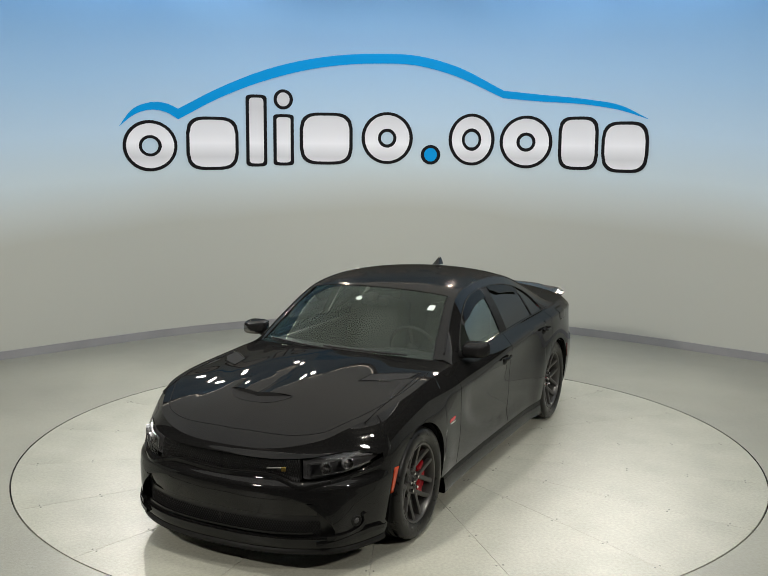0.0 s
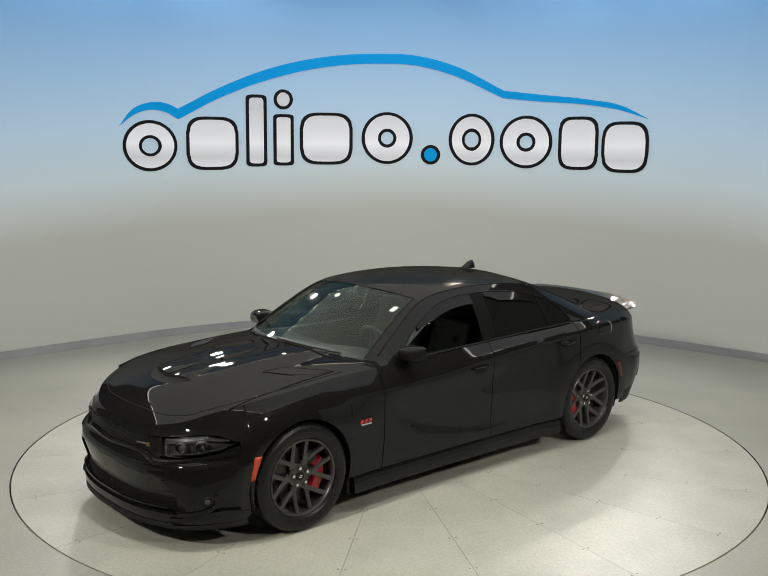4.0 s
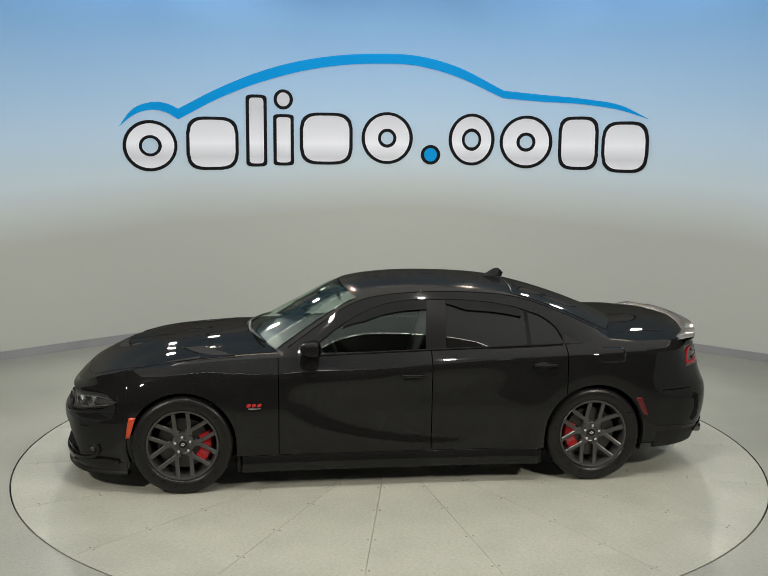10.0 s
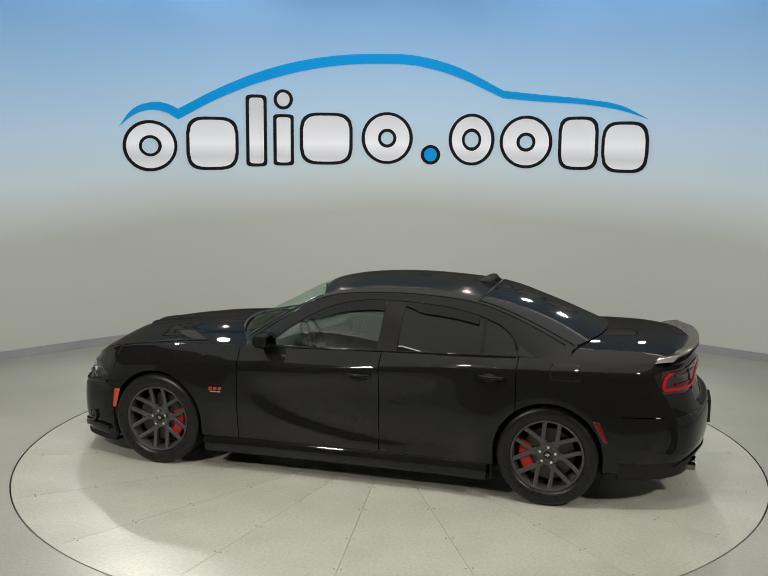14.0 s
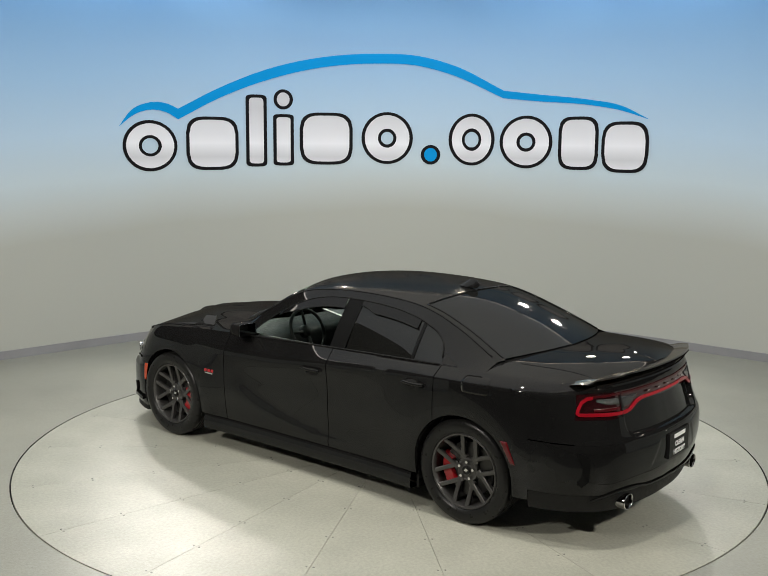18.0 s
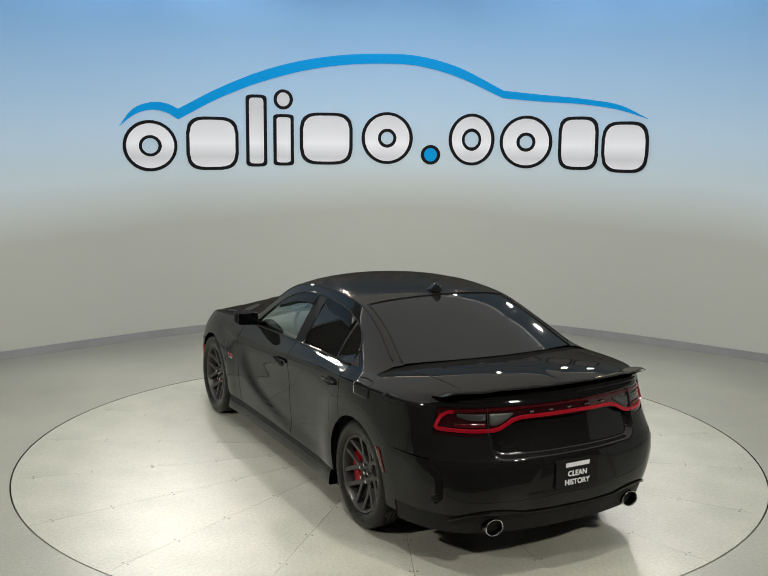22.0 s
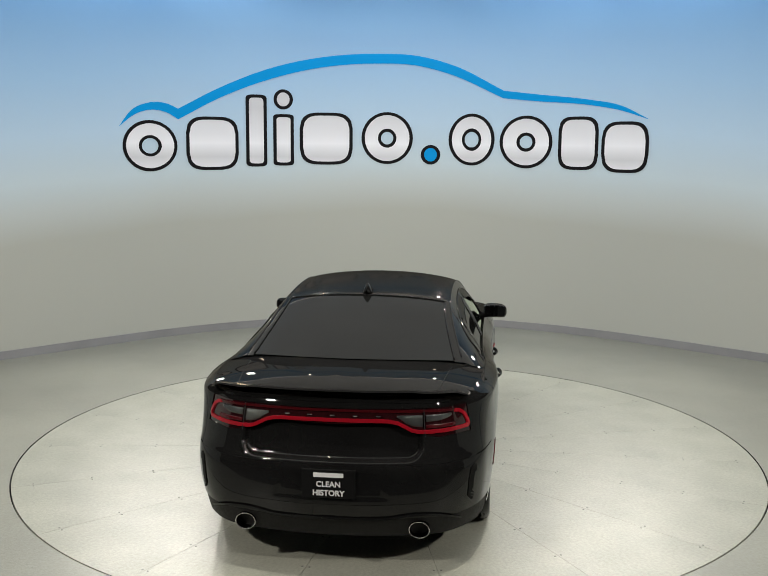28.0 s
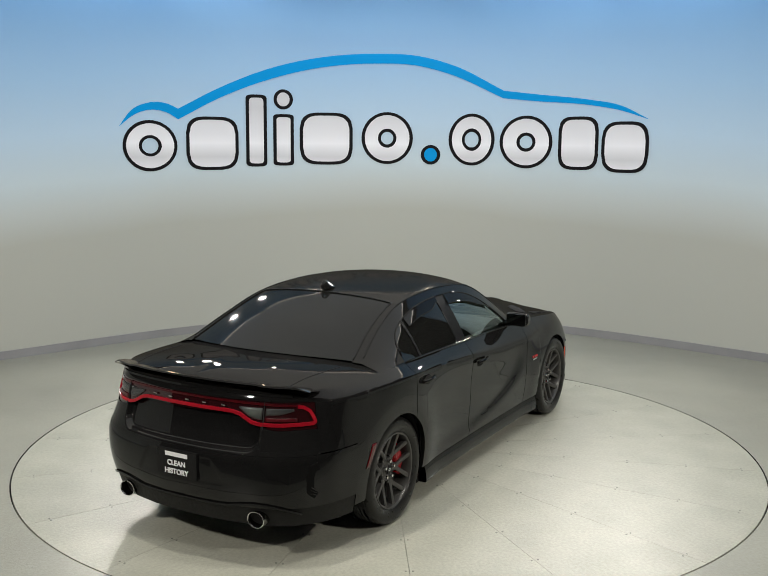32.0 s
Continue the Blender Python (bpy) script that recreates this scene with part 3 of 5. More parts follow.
def shell_panel(name, s0, s1, z0, z1, mat, label="", ns=40, nz=12, out=0.0, thick=0.02, parent=None):
    """A band of the lower body between outline places and heights (numbers or functions of s), one on each side unless it crosses the middle."""
    f0 = z0 if callable(z0) else (lambda s: z0)
    f1 = z1 if callable(z1) else (lambda s: z1)
    whole = s0 == 0 or s1 == 15
    made = []
    for sign in ((1,) if whole else (1, -1)):
        def at(u, v):
            s = s0 + (s1 - s0) * u
            p = shell(s, f0(s) + (f1(s) - f0(s)) * v, out)
            return (p.x, p.y * sign, p.z)
        bm = grid_into(bmesh.new(), at, ns, nz, whole)
        weld(bm)
        if thick:
            bmesh.ops.recalc_face_normals(bm, faces=bm.faces)
            rim = [e for e in bm.edges if e.is_boundary]
            r = bmesh.ops.extrude_edge_only(bm, edges=rim)
            for v in r["geom"]:
                if isinstance(v, bmesh.types.BMVert):
                    d = Vector((v.co.x * 0.35, v.co.y, 0)).normalized()
                    v.co -= d * thick
        ob = part(name, bm, mat, parent or car, label)
        edge_sharp(ob)
        made.append(ob)
    return made


S_WING, S_TAIL = s_at(1.93 + 0.0012), s_at(-2.02)
BAND_LO = curve([(0, 0.60), (1.6, 0.60), (2.05, 0.572), (2.4, 0.574), (3.2, 0.597), (4.2, 0.635), (6, 0.65)])
BAND_HI = curve([(0, 0.698), (1.6, 0.698), (2.2, 0.705), (3.2, 0.728), (4.2, 0.725), (6, 0.7)])
shell_panel("nose", 0, S_WING, BAND_HI, TOP, PAINT, ns=60, nz=10)
CHIN = curve([(0, 0.505), (1.4, 0.503), (1.9, 0.49), (2.25, 0.462), (2.4, 0.455), (5, 0.455)])
shell_panel("front_bumper", 0, S_WING, CHIN, BAND_LO, PAINT, ns=80, nz=12)
MOUTH = curve([(0.23, 2.92), (0.30, 2.86), (0.38, 2.62), (0.46, 2.25)])
for sign in (1, -1):
    def corner_at(u, v):
        z = 0.235 + (0.452 - 0.235) * v
        p = shell(MOUTH(z) + (S_WING - MOUTH(z)) * u, z)
        return (p.x, p.y * sign, p.z)
    bm = grid_into(bmesh.new(), corner_at, 30, 12)
    rim = [e for e in bm.edges if e.is_boundary]
    r = bmesh.ops.extrude_edge_only(bm, edges=rim)
    for v in r["geom"]:
        if isinstance(v, bmesh.types.BMVert):
            v.co.x -= 0.06
    edge_sharp(part("bumper_corner", bm, PAINT, car))
shell_panel("front_lip", 0, S_WING, 0.165, 0.233, PAINT, ns=60, nz=6, out=0.004)


def intake_floor_at(u, v):
    p = shell(3.3 * u, 0.232, 0.002 - 0.12 * v)
    return (p.x, p.y, 0.232 - 0.012 * v)


part("intake_floor", weld(grid_into(bmesh.new(), intake_floor_at, 50, 2, True)), PLASTIC, car)
shell_panel("headlight_surround", 4.25, S_WING, BAND_LO, BAND_HI, PAINT, ns=10, nz=6)
for nm, s0, s1, lo, hi in (("grille", 0, 2.16, BAND_LO, BAND_HI), ("lower_grille", 0, 3.35, 0.225, 0.46)):
    shell_panel(nm, s0, s1, lo, hi, MESH, ns=40, nz=6, out=-0.055, thick=0)


# splitter under the chin
def splitter_at(u, v):
    s = S_WING * u
    k = (0.0, 0.009, 0.009, -0.1)
    i = v * 3
    j = min(int(i), 2)
    o = k[j] + (k[j + 1] - k[j]) * (i - j)
    q = shell(s, 0.165, 0.004 + o)
    return (q.x, q.y, (0.165, 0.155, 0.135, 0.135)[round(i)])


part("splitter", weld(grid_into(bmesh.new(), splitter_at, 60, 3, True)), PLASTIC, car)


# hood
def top_sheet(s0, s1, spine, drop, ns, nk, lift=None):
    def at(u, v):
        s = s0 + (s1 - s0) * u
        e = shell(s, TOP(s))
        c = spine(u)
        g = 1 - (1 - v) ** drop
        x = e.x + (c[0] - e.x) * v
        y = e.y * (1 - v)
        z = e.z + (c[1] - e.z) * g
        if lift:
            z += lift(x, y)
        return (x, y, z)
    return at


def hood_lift(x, y):
    """Raised middle of the hood and its scoop."""
    y = abs(y)
    f = 0.016 * (1 - ease(y, 0.25, 0.52)) * ease(2.25 - x, 0.0, 0.5)
    return f


hood_spine = curve([(0, 1.98, 0.93), (0.35, 1.72, 0.98), (0.7, 1.35, 1.025), (1.0, 1.08, 1.05)])
S_COWL = s_at(0.80)
hood_fn = top_sheet(0, S_COWL, hood_spine, 2.1, 60, 24, hood_lift)
bm = weld(grid_into(bmesh.new(), hood_fn, 64, 30, True))
part("hood", bm, PAINT, car)


# deck behind the cabin
deck_spine = curve([(0, -1.86, 1.138), (0.4, -2.08, 1.142), (0.8, -2.3, 1.13), (1.0, -2.42, 1.11)])
S_DECK = s_at(-1.62)
deck_fn = top_sheet(S_DECK, 15, deck_spine, 2.6, 40, 20)
part("trunk_lid", weld(grid_into(bmesh.new(), deck_fn, 60, 28, True)), PAINT, car)

# rear end
LAMP_LO = curve([(11, 0.838), (12.6, 0.838), (13.35, 0.845), (13.75, 0.895), (15, 0.912)])
LAMP_HI = curve([(11, 0.99), (12.5, 0.996), (13.5, 1.0), (15, 1.0)])
shell_panel("tail_upper", 12.08, 15, LAMP_HI, TOP, PAINT, ns=40, nz=8)
shell_panel("rear_wing_corner", S_TAIL, 12.08, 0.695, TOP, PAINT, ns=10, nz=20)


def rounded(dx, dz, r):
    return math.hypot(max(dx + r, 0), max(dz + r, 0)) - r


def tail_dent(s, z):
    """Hollow under the lamps, with round lower corners, and a shallow one round the plate."""
    y = plan(s)[0][1]
    lid = 1 - ease(rounded(y - 0.56, 0.70 - z, 0.10), -0.022, 0.0)
    tray = 1 - ease(max(rounded(y - 0.25 - (0.655 - z) * 0.6, 0.475 - z, 0.02), z - 0.655), -0.02, 0.0)
    return -0.040 * lid - 0.004 * tray


def tail_skin(name, s0, z0, f1, ns, nz):
    def at(u, v):
        s = s0 + (15 - s0) * (1 - (1 - u) ** 1.0)
        z = z0 + (f1(s) - z0) * v
        p = shell(s, z, tail_dent(s, z))
        return (p.x, p.y, p.z)
    edge_sharp(part(name, weld(grid_into(bmesh.new(), at, ns, nz, True)), PAINT, car), 60)


tail_skin("tail_panel", 12.08, 0.69, LAMP_LO, 170, 44)
tail_skin("rear_bumper", S_TAIL, 0.36, lambda s: 0.6885, 110, 34)
shell_panel("diffuser", S_TAIL, 15, 0.235, 0.357, PLASTIC, ns=50, nz=8, out=-0.006)
shell_panel("tail_light_panel", 12.08, 15, LAMP_LO, LAMP_HI, SMOKE, "smoked full-width tail light panel", ns=50, nz=8, out=-0.006, thick=0)

# cabin
RAIL = curve([(0, 0.80, 0.775, 1.01), (1, 0.52, 0.70, 1.20), (2, 0.25, 0.635, 1.35), (3, -0.05, 0.61, 1.405), (4, -0.5, 0.602, 1.415), (5, -0.95, 0.612, 1.375), (6, -1.3, 0.655, 1.262), (7, -1.66, 0.735, 1.10)])
SPINE = curve([(0, 1.08, 1.05), (1, 0.72, 1.235), (2, 0.36, 1.41), (3, -0.05, 1.472), (4, -0.5, 1.474), (5, -1.0, 1.43), (6, -1.45, 1.31), (7, -1.88, 1.142)])


def roof_at(q, k):
    """Top of the cabin: q along from the windscreen's foot to the rear window's, k from the rail (0) to the middle (1)."""
    r, c = RAIL(q), SPINE(q)
    g = 0.84 * (1 - (1 - k) ** 2.1) + 0.16 * (1 - (1 - k) ** 10)
    return Vector((r[0] + (c[0] - r[0]) * (1 - (1 - k) ** 2), r[1] * (1 - k), r[2] + (c[1] - r[2]) * g))


def roof_patch(name, q0, q1, k0, k1, mat, label="", nq=30, nk=16, sink=0.0):
    made = []
    for sign in ((1,) if k1 == 1 else (1, -1)):
        def at(u, v):
            p = roof_at(q0 + (q1 - q0) * u, k0 + (k1 - k0) * v)
            return (p.x, p.y * sign, p.z - sink)
        made.append(part(name, weld(grid_into(bmesh.new(), at, nq, nk, k1 == 1)), mat, car, label))
    return made


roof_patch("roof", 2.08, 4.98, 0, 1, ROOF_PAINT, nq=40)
roof_patch("windscreen_pillar", -0.02, 2.08, 0, 0.085, PAINT, nq=24, nk=4)
roof_patch("rear_pillar", 4.98, 7.05, 0, 0.075, PAINT, nq=24, nk=4)
windscreen = roof_patch("windscreen", 0.0, 2.06, 0.085, 1, GLASS, "large clear windscreen", sink=0.004)
windscreen[0].visible_shadow = False
rear_window = roof_patch("rear_window", 5.0, 6.95, 0.075, 1, TINT, "dark tinted rear window", sink=0.004)


@functools.lru_cache(None)
def rail_at_x(x):
    lo, hi = 0.0, 7.0
    for _ in range(40):
        mid = (lo + hi) / 2
        if RAIL(mid)[0] > x:
            lo = mid
        else:
            hi = mid
    return RAIL((lo + hi) / 2)


def belt_at_x(x):
    s = s_at(x)
    return shell(s, TOP(s))


def cabin_side(x, h, inset=0.0):
    """Side of the cabin: h from the belt (0) to the roof rail (1)."""
    r, b = rail_at_x(x), belt_at_x(x)
    z = b.z + (r[2] - b.z) * h
    y = b.y + (r[1] - b.y) * h + 0.014 * math.sin(math.pi * min(max(h, 0), 1)) * min((r[2] - b.z) / 0.3, 1)
    return Vector((x, y - inset, z))


def h_of(x, z):
    r, b = rail_at_x(x), belt_at_x(x)
    return min(max((z - b.z) / max(r[2] - b.z, 1e-3), 0), 1)


WIN_TOP = curve([(-1.30, 1.05), (-1.265, 1.14), (-1.20, 1.205), (-1.05, 1.275), (-0.85, 1.325), (-0.6, 1.355), (-0.35, 1.365), (-0.1, 1.358), (0.1, 1.32), (0.3, 1.235), (0.5, 1.105), (0.60, 1.02), (0.62, 1.0)])
WIN_X0, WIN_X1 = 0.615, -1.29


def win_top_h(x):
    return h_of(x, WIN_TOP(x)) if WIN_X1 < x < WIN_X0 else 0.0


def side_strip(name, x0, x1, h0, h1, mat, label="", nx=40, nh=6, inset=0.0, slant=0.0):
    f0 = h0 if callable(h0) else (lambda x: h0)
    f1 = h1 if callable(h1) else (lambda x: h1)
    for sign in (1, -1):
        def at(u, v):
            x = x0 + (x1 - x0) * u
            h = f0(x) + (f1(x) - f0(x)) * v
            p = cabin_side(x + slant * (h - 0.5), h, inset)
            return (p.x, p.y * sign, p.z)
        bm = weld(grid_into(bmesh.new(), at, nx, nh))
        ob = part(name, bm, mat, car, label)
        ob.visible_shadow = mat is not SIDE_GLASS


side_strip("roof_side", 0.80, -1.66, lambda x: max(win_top_h(x), 0), 1, PAINT, nx=140, nh=6)
SLANT = -0.03
side_strip("door_pillar", -0.265, -0.415, 0, win_top_h, SATIN, "satin black door pillar trim", nx=6, nh=12, slant=SLANT)
side_strip("window_divider", -1.02, -1.045, 0, win_top_h, SATIN, nx=2, nh=8)
side_strip("front_side_window", WIN_X0, -0.268, 0.0, win_top_h, SIDE_GLASS, "clear front side window", nx=40, nh=8, inset=0.006)
side_strip("rear_side_window", -0.412, -1.02, 0.0, win_top_h, SIDE_TINT, "dark tinted rear side window", nx=24, nh=8, inset=0.006)
side_strip("quarter_window", -1.045, WIN_X1, 0.0, win_top_h, SIDE_TINT, "dark tinted quarter window", nx=14, nh=8, inset=0.006)


# beads round the glass and along the roof rails
for sign in (1, -1):
    def bead(name, pts, radius, mat):
        part(name, tube_into(bmesh.new(), [(p.x, p.y * sign, p.z) for p in pts], radius, 8), mat, car)

    bead("roof_rail", [roof_at(0.15 + 6.7 * k / 70, 0.004) for k in range(71)], 0.006, PAINT)
    bead("rear_window_seal", [roof_at(5.0 + 1.93 * k / 30, 0.073) for k in range(31)], 0.0055, PAINT)
    bead("rear_window_seal", [roof_at(5.0, 0.073 + 0.927 * k / 20) for k in range(21)], 0.004, SATIN)
    bead("windscreen_seal", [roof_at(0.05 + 2.0 * k / 30, 0.083) for k in range(31)], 0.005, PAINT)
    bead("window_trim", [cabin_side(x, max(win_top_h(x), 0.01), -0.002) for x in (0.60 - 1.885 * k / 60 for k in range(61))], 0.0055, PAINT)

# underbody and wheel housings
bm = bmesh.new()
box_into(bm, -2.25, 2.15, -0.68, 0.68, 0.2, 0.42)
box_into(bm, -1.1, 1.1, -0.84, 0.84, 0.17, 0.5)
part("underbody", bm, SHADOW, car, smooth=False)


# ---- wheels ----
def wheel_meshes():
    tyre = bmesh.new()
    R = WHEEL_R
    prof = [(0.252, 0.075), (0.258, 0.098), (0.275, 0.112), (0.30, 0.119), (0.325, 0.119), (0.345, 0.112), (0.356, 0.100), (R, 0.08), (R, 0.045)]
    for g in (0.042, 0.012):
        prof += [(R, g + 0.006), (R - 0.008, g + 0.004), (R - 0.008, g - 0.004), (R, g - 0.006)]
    half = [(r, y) for r, y in prof]
    prof = half + [(r, -y) for r, y in reversed(half)]
    lathe_into(tyre, prof, 72)
    rim = bmesh.new()
    lathe_into(rim, [(0.262, 0.086), (0.262, 0.098), (0.256, 0.104), (0.247, 0.101), (0.240, 0.086), (0.238, 0.05), (0.232, -0.09), (0.255, -0.095), (0.262, -0.1)], 72)
    lathe_into(rim, [(0.0, 0.060), (0.03, 0.062), (0.032, 0.052), (0.045, 0.046), (0.062, 0.046), (0.072, 0.052), (0.079, 0.050), (0.084, 0.040), (0.086, 0.0)], 48)
    for i in range(6):
        for sgn in (1, -1):
            a = math.radians(60 * i + 80)
            r0, r1, off = 0.060, 0.250, 0.0515
            m = Matrix.Rotation(-a, 4, "Y")
            prev = None
            n = 8
            for k in range(n + 1):
                t = k / n
                rr = r0 + (r1 - r0) * t
                w = 0.0138 + 0.0026 * t**3 + 0.006 * (1 - t) ** 4
                o = sgn * off
                yf = 0.050 + 0.046 * t**1.25
                dpt = 0.034
                ring4 = [bm_v(rim, m, rr, o - w, yf - 0.004), bm_v(rim, m, rr, o - w * 0.55, yf), bm_v(rim, m, rr, o + w * 0.55, yf), bm_v(rim, m, rr, o + w, yf - 0.004), bm_v(rim, m, rr, o + w * 0.8, yf - dpt), bm_v(rim, m, rr, o - w * 0.8, yf - dpt)]
                if prev:
                    for j in range(6):
                        rim.faces.new((prev[j], prev[(j + 1) % 6], ring4[(j + 1) % 6], ring4[j]))
                prev = ring4
    cap = bmesh.new()
    cyl_into(cap, 0.029, 0.006, Matrix.Translation((0, 0.065, 0)) @ Matrix.Rotation(math.pi / 2, 4, "X"), 32)
    stripes = bmesh.new()
    for o in (-0.006, 0.006):
        box_into(stripes, -0.0035, 0.0035, 0.068, 0.0695, -0.012, 0.012, Matrix.Translation((o, 0, 0)) @ Matrix.Rotation(0.4, 4, "Y"))
    disc = bmesh.new()
    lathe_into(disc, [(0.05, 0.02), (0.185, 0.02), (0.19, 0.015), (0.19, -0.005), (0.185, -0.01), (0.05, -0.01)], 48)
    return tyre, rim, cap, stripes, disc


def bm_v(bm, m, along, across, y):
    return bm.verts.new(m @ Vector((along, y, across)))


tyre_bm, rim_bm, cap_bm, stripe_bm, disc_bm = wheel_meshes()
wheel = new("wheel")
wheel.parent = car
part("tyre", tyre_bm, RUBBER, wheel, "low-profile black tyre")
rim_ob = part("rim", rim_bm, ALLOY, wheel, "dark granite-grey twin-spoke alloy rim")
edge_sharp(rim_ob, 35)
for i in range(5):
    a = 2 * math.pi * i / 5 + 1.152
    nut = bmesh.new()
    cyl_into(nut, 0.0105, 0.03, Matrix.Translation((0.0575 * math.cos(a), 0.06, 0.0575 * math.sin(a))) @ Matrix.Rotation(math.pi / 2, 4, "X"), 6)
    edge_sharp(part("wheel_nut", nut, CHROME, wheel), 35)
edge_sharp(part("centre_cap", cap_bm, PLASTIC, wheel), 35)
part("cap_stripes", stripe_bm, CHROME, wheel, smooth=False)
edge_sharp(part("brake_disc", disc_bm, DISC, wheel), 35)
tagged(wheel, "dark twin-spoke alloy wheel with a black tyre")


def caliper_bm():
    """Six-pot style block that hugs the disc's rim."""
    bm = bmesh.new()
    n = 14
    prev = None
    for k in range(n + 1):
        a = radians(-34 + 68 * k / n)
        b = 0.016 * (1 if k % 4 in (1, 2) else 0.7)
        ring = [bm.verts.new((r * math.cos(a), y, r * math.sin(a))) for r, y in ((0.125, 0.035), (0.135, 0.035 + b), (0.2, 0.035 + b), (0.214, 0.03), (0.214, -0.03), (0.125, -0.02))]
        if prev:
            for j in range(6):
                bm.faces.new((prev[j], prev[(j + 1) % 6], ring[(j + 1) % 6], ring[j]))
        else:
            bm.faces.new(ring[::-1])
        prev = ring
    bm.faces.new(prev)
    return bm


cal_front = caliper_bm()
cal_mesh = part("brake_caliper", cal_front, CALIPER, car, "glossy red brake caliper")
edge_sharp(cal_mesh, 35)
places = ((AXLE, 0.812, 0), (-AXLE, 0.812, 0), (AXLE, -0.812, 180), (-AXLE, -0.812, 180))
for i, (x, y, turn) in enumerate(places):
    m = pose(x, y, WHEEL_Z, 0, 0, turn)
    roll = pose(0, 0, 0, 0, 43 if x < 0 else 53, 0)
    w = wheel if i == 0 else copy_thing(wheel, m @ roll)
    w.matrix_basis = m @ roll
    # calipers sit behind the front axle and before the rear one
    face = radians(180 if (x > 0) == (turn == 0) else 0)
    cal = cal_mesh if i == 0 else new("brake_caliper", cal_mesh.data)
    cal.parent = car
    tagged(cal, "glossy red brake caliper")
    cal.matrix_basis = m @ Matrix.Rotation(face + radians(-8 if x > 0 else 8), 4, "Y")
    bm = bmesh.new()
    sgn = 1 if y > 0 else -1
    # inner arch
    rows = []
    for k in range(25):
        a = math.pi * (-0.12 + 1.24 * k / 24)
        rows.append([bm.verts.new((x + (ARCH_R + 0.012) * math.cos(a), sgn * yy, max(ARCH_Z + (ARCH_R + 0.012) * math.sin(a), 0.16))) for yy in (0.905, 0.56)])
    for a, b in zip(rows, rows[1:]):
        bm.faces.new((a[0], a[1], b[1], b[0]))
    inner = [r[1] for r in rows]
    bm.faces.new(inner)
    part("wheel_housing", bm, SHADOW, car, smooth=False)

# ---- lining behind the shut lines ----
for sign in (1, -1):
    bm = bmesh.new()
    cols = [[bm.verts.new((p.x, p.y * sign, p.z)) for p in (flank(x, j / 6, -0.034) for j in range(7))] for x in spaced(1.9, -2.0)]
    for a, b in zip(cols, cols[1:]):
        for j in range(6):
            bm.faces.new((a[j], b[j], b[j + 1], a[j + 1]))
    part("inner_panel", weld(bm, 0.00002), SHADOW, car)


# ---- front lights and grille ----
def s_for_y(y, front):
    """Outline place on the nose or the tail for a given distance from the middle."""
    lo, hi = (0.0, 4.5) if front else (15.0, 11.5)
    for _ in range(40):
        mid = (lo + hi) / 2
        if PLAN(mid)[1] < y:
            lo = mid
        else:
            hi = mid
    return (lo + hi) / 2


def ribbon(name, pts, width, mat, parent, label="", out=0.006, depth=0.012, sign=1, fine=6):
    """A flat bar laid on the body along (s, z) places."""
    path = []
    for (s0, z0), (s1, z1) in zip(pts, pts[1:]):
        path += [(s0 + (s1 - s0) * k / fine, z0 + (z1 - z0) * k / fine) for k in range(fine)]
    path.append(pts[-1])
    P = [shell(s, z, out) for s, z in path]
    bm = bmesh.new()
    prev = None
    for i, p in enumerate(P):
        t = (P[min(i + 1, len(P) - 1)] - P[max(i - 1, 0)]).normalized()
        n2 = plan(path[i][0])[1]
        n = Vector((n2.x, n2.y, 0))
        w = n.cross(t).normalized() * width / 2
        ring4 = [p - w - n * depth, p - w, p + w, p + w - n * depth]
        ring4 = [bm.verts.new((v.x, v.y * sign, v.z)) for v in ring4]
        if prev:
            for j in range(4):
                k = (j + 1) % 4
                bm.faces.new((prev[j], prev[k], ring4[k], ring4[j]))
        else:
            bm.faces.new(ring4[::-1])
        prev = ring4
    bm.faces.new(prev)
    ob = part(name, bm, mat, parent, label)
    edge_sharp(ob, 50)
    return ob


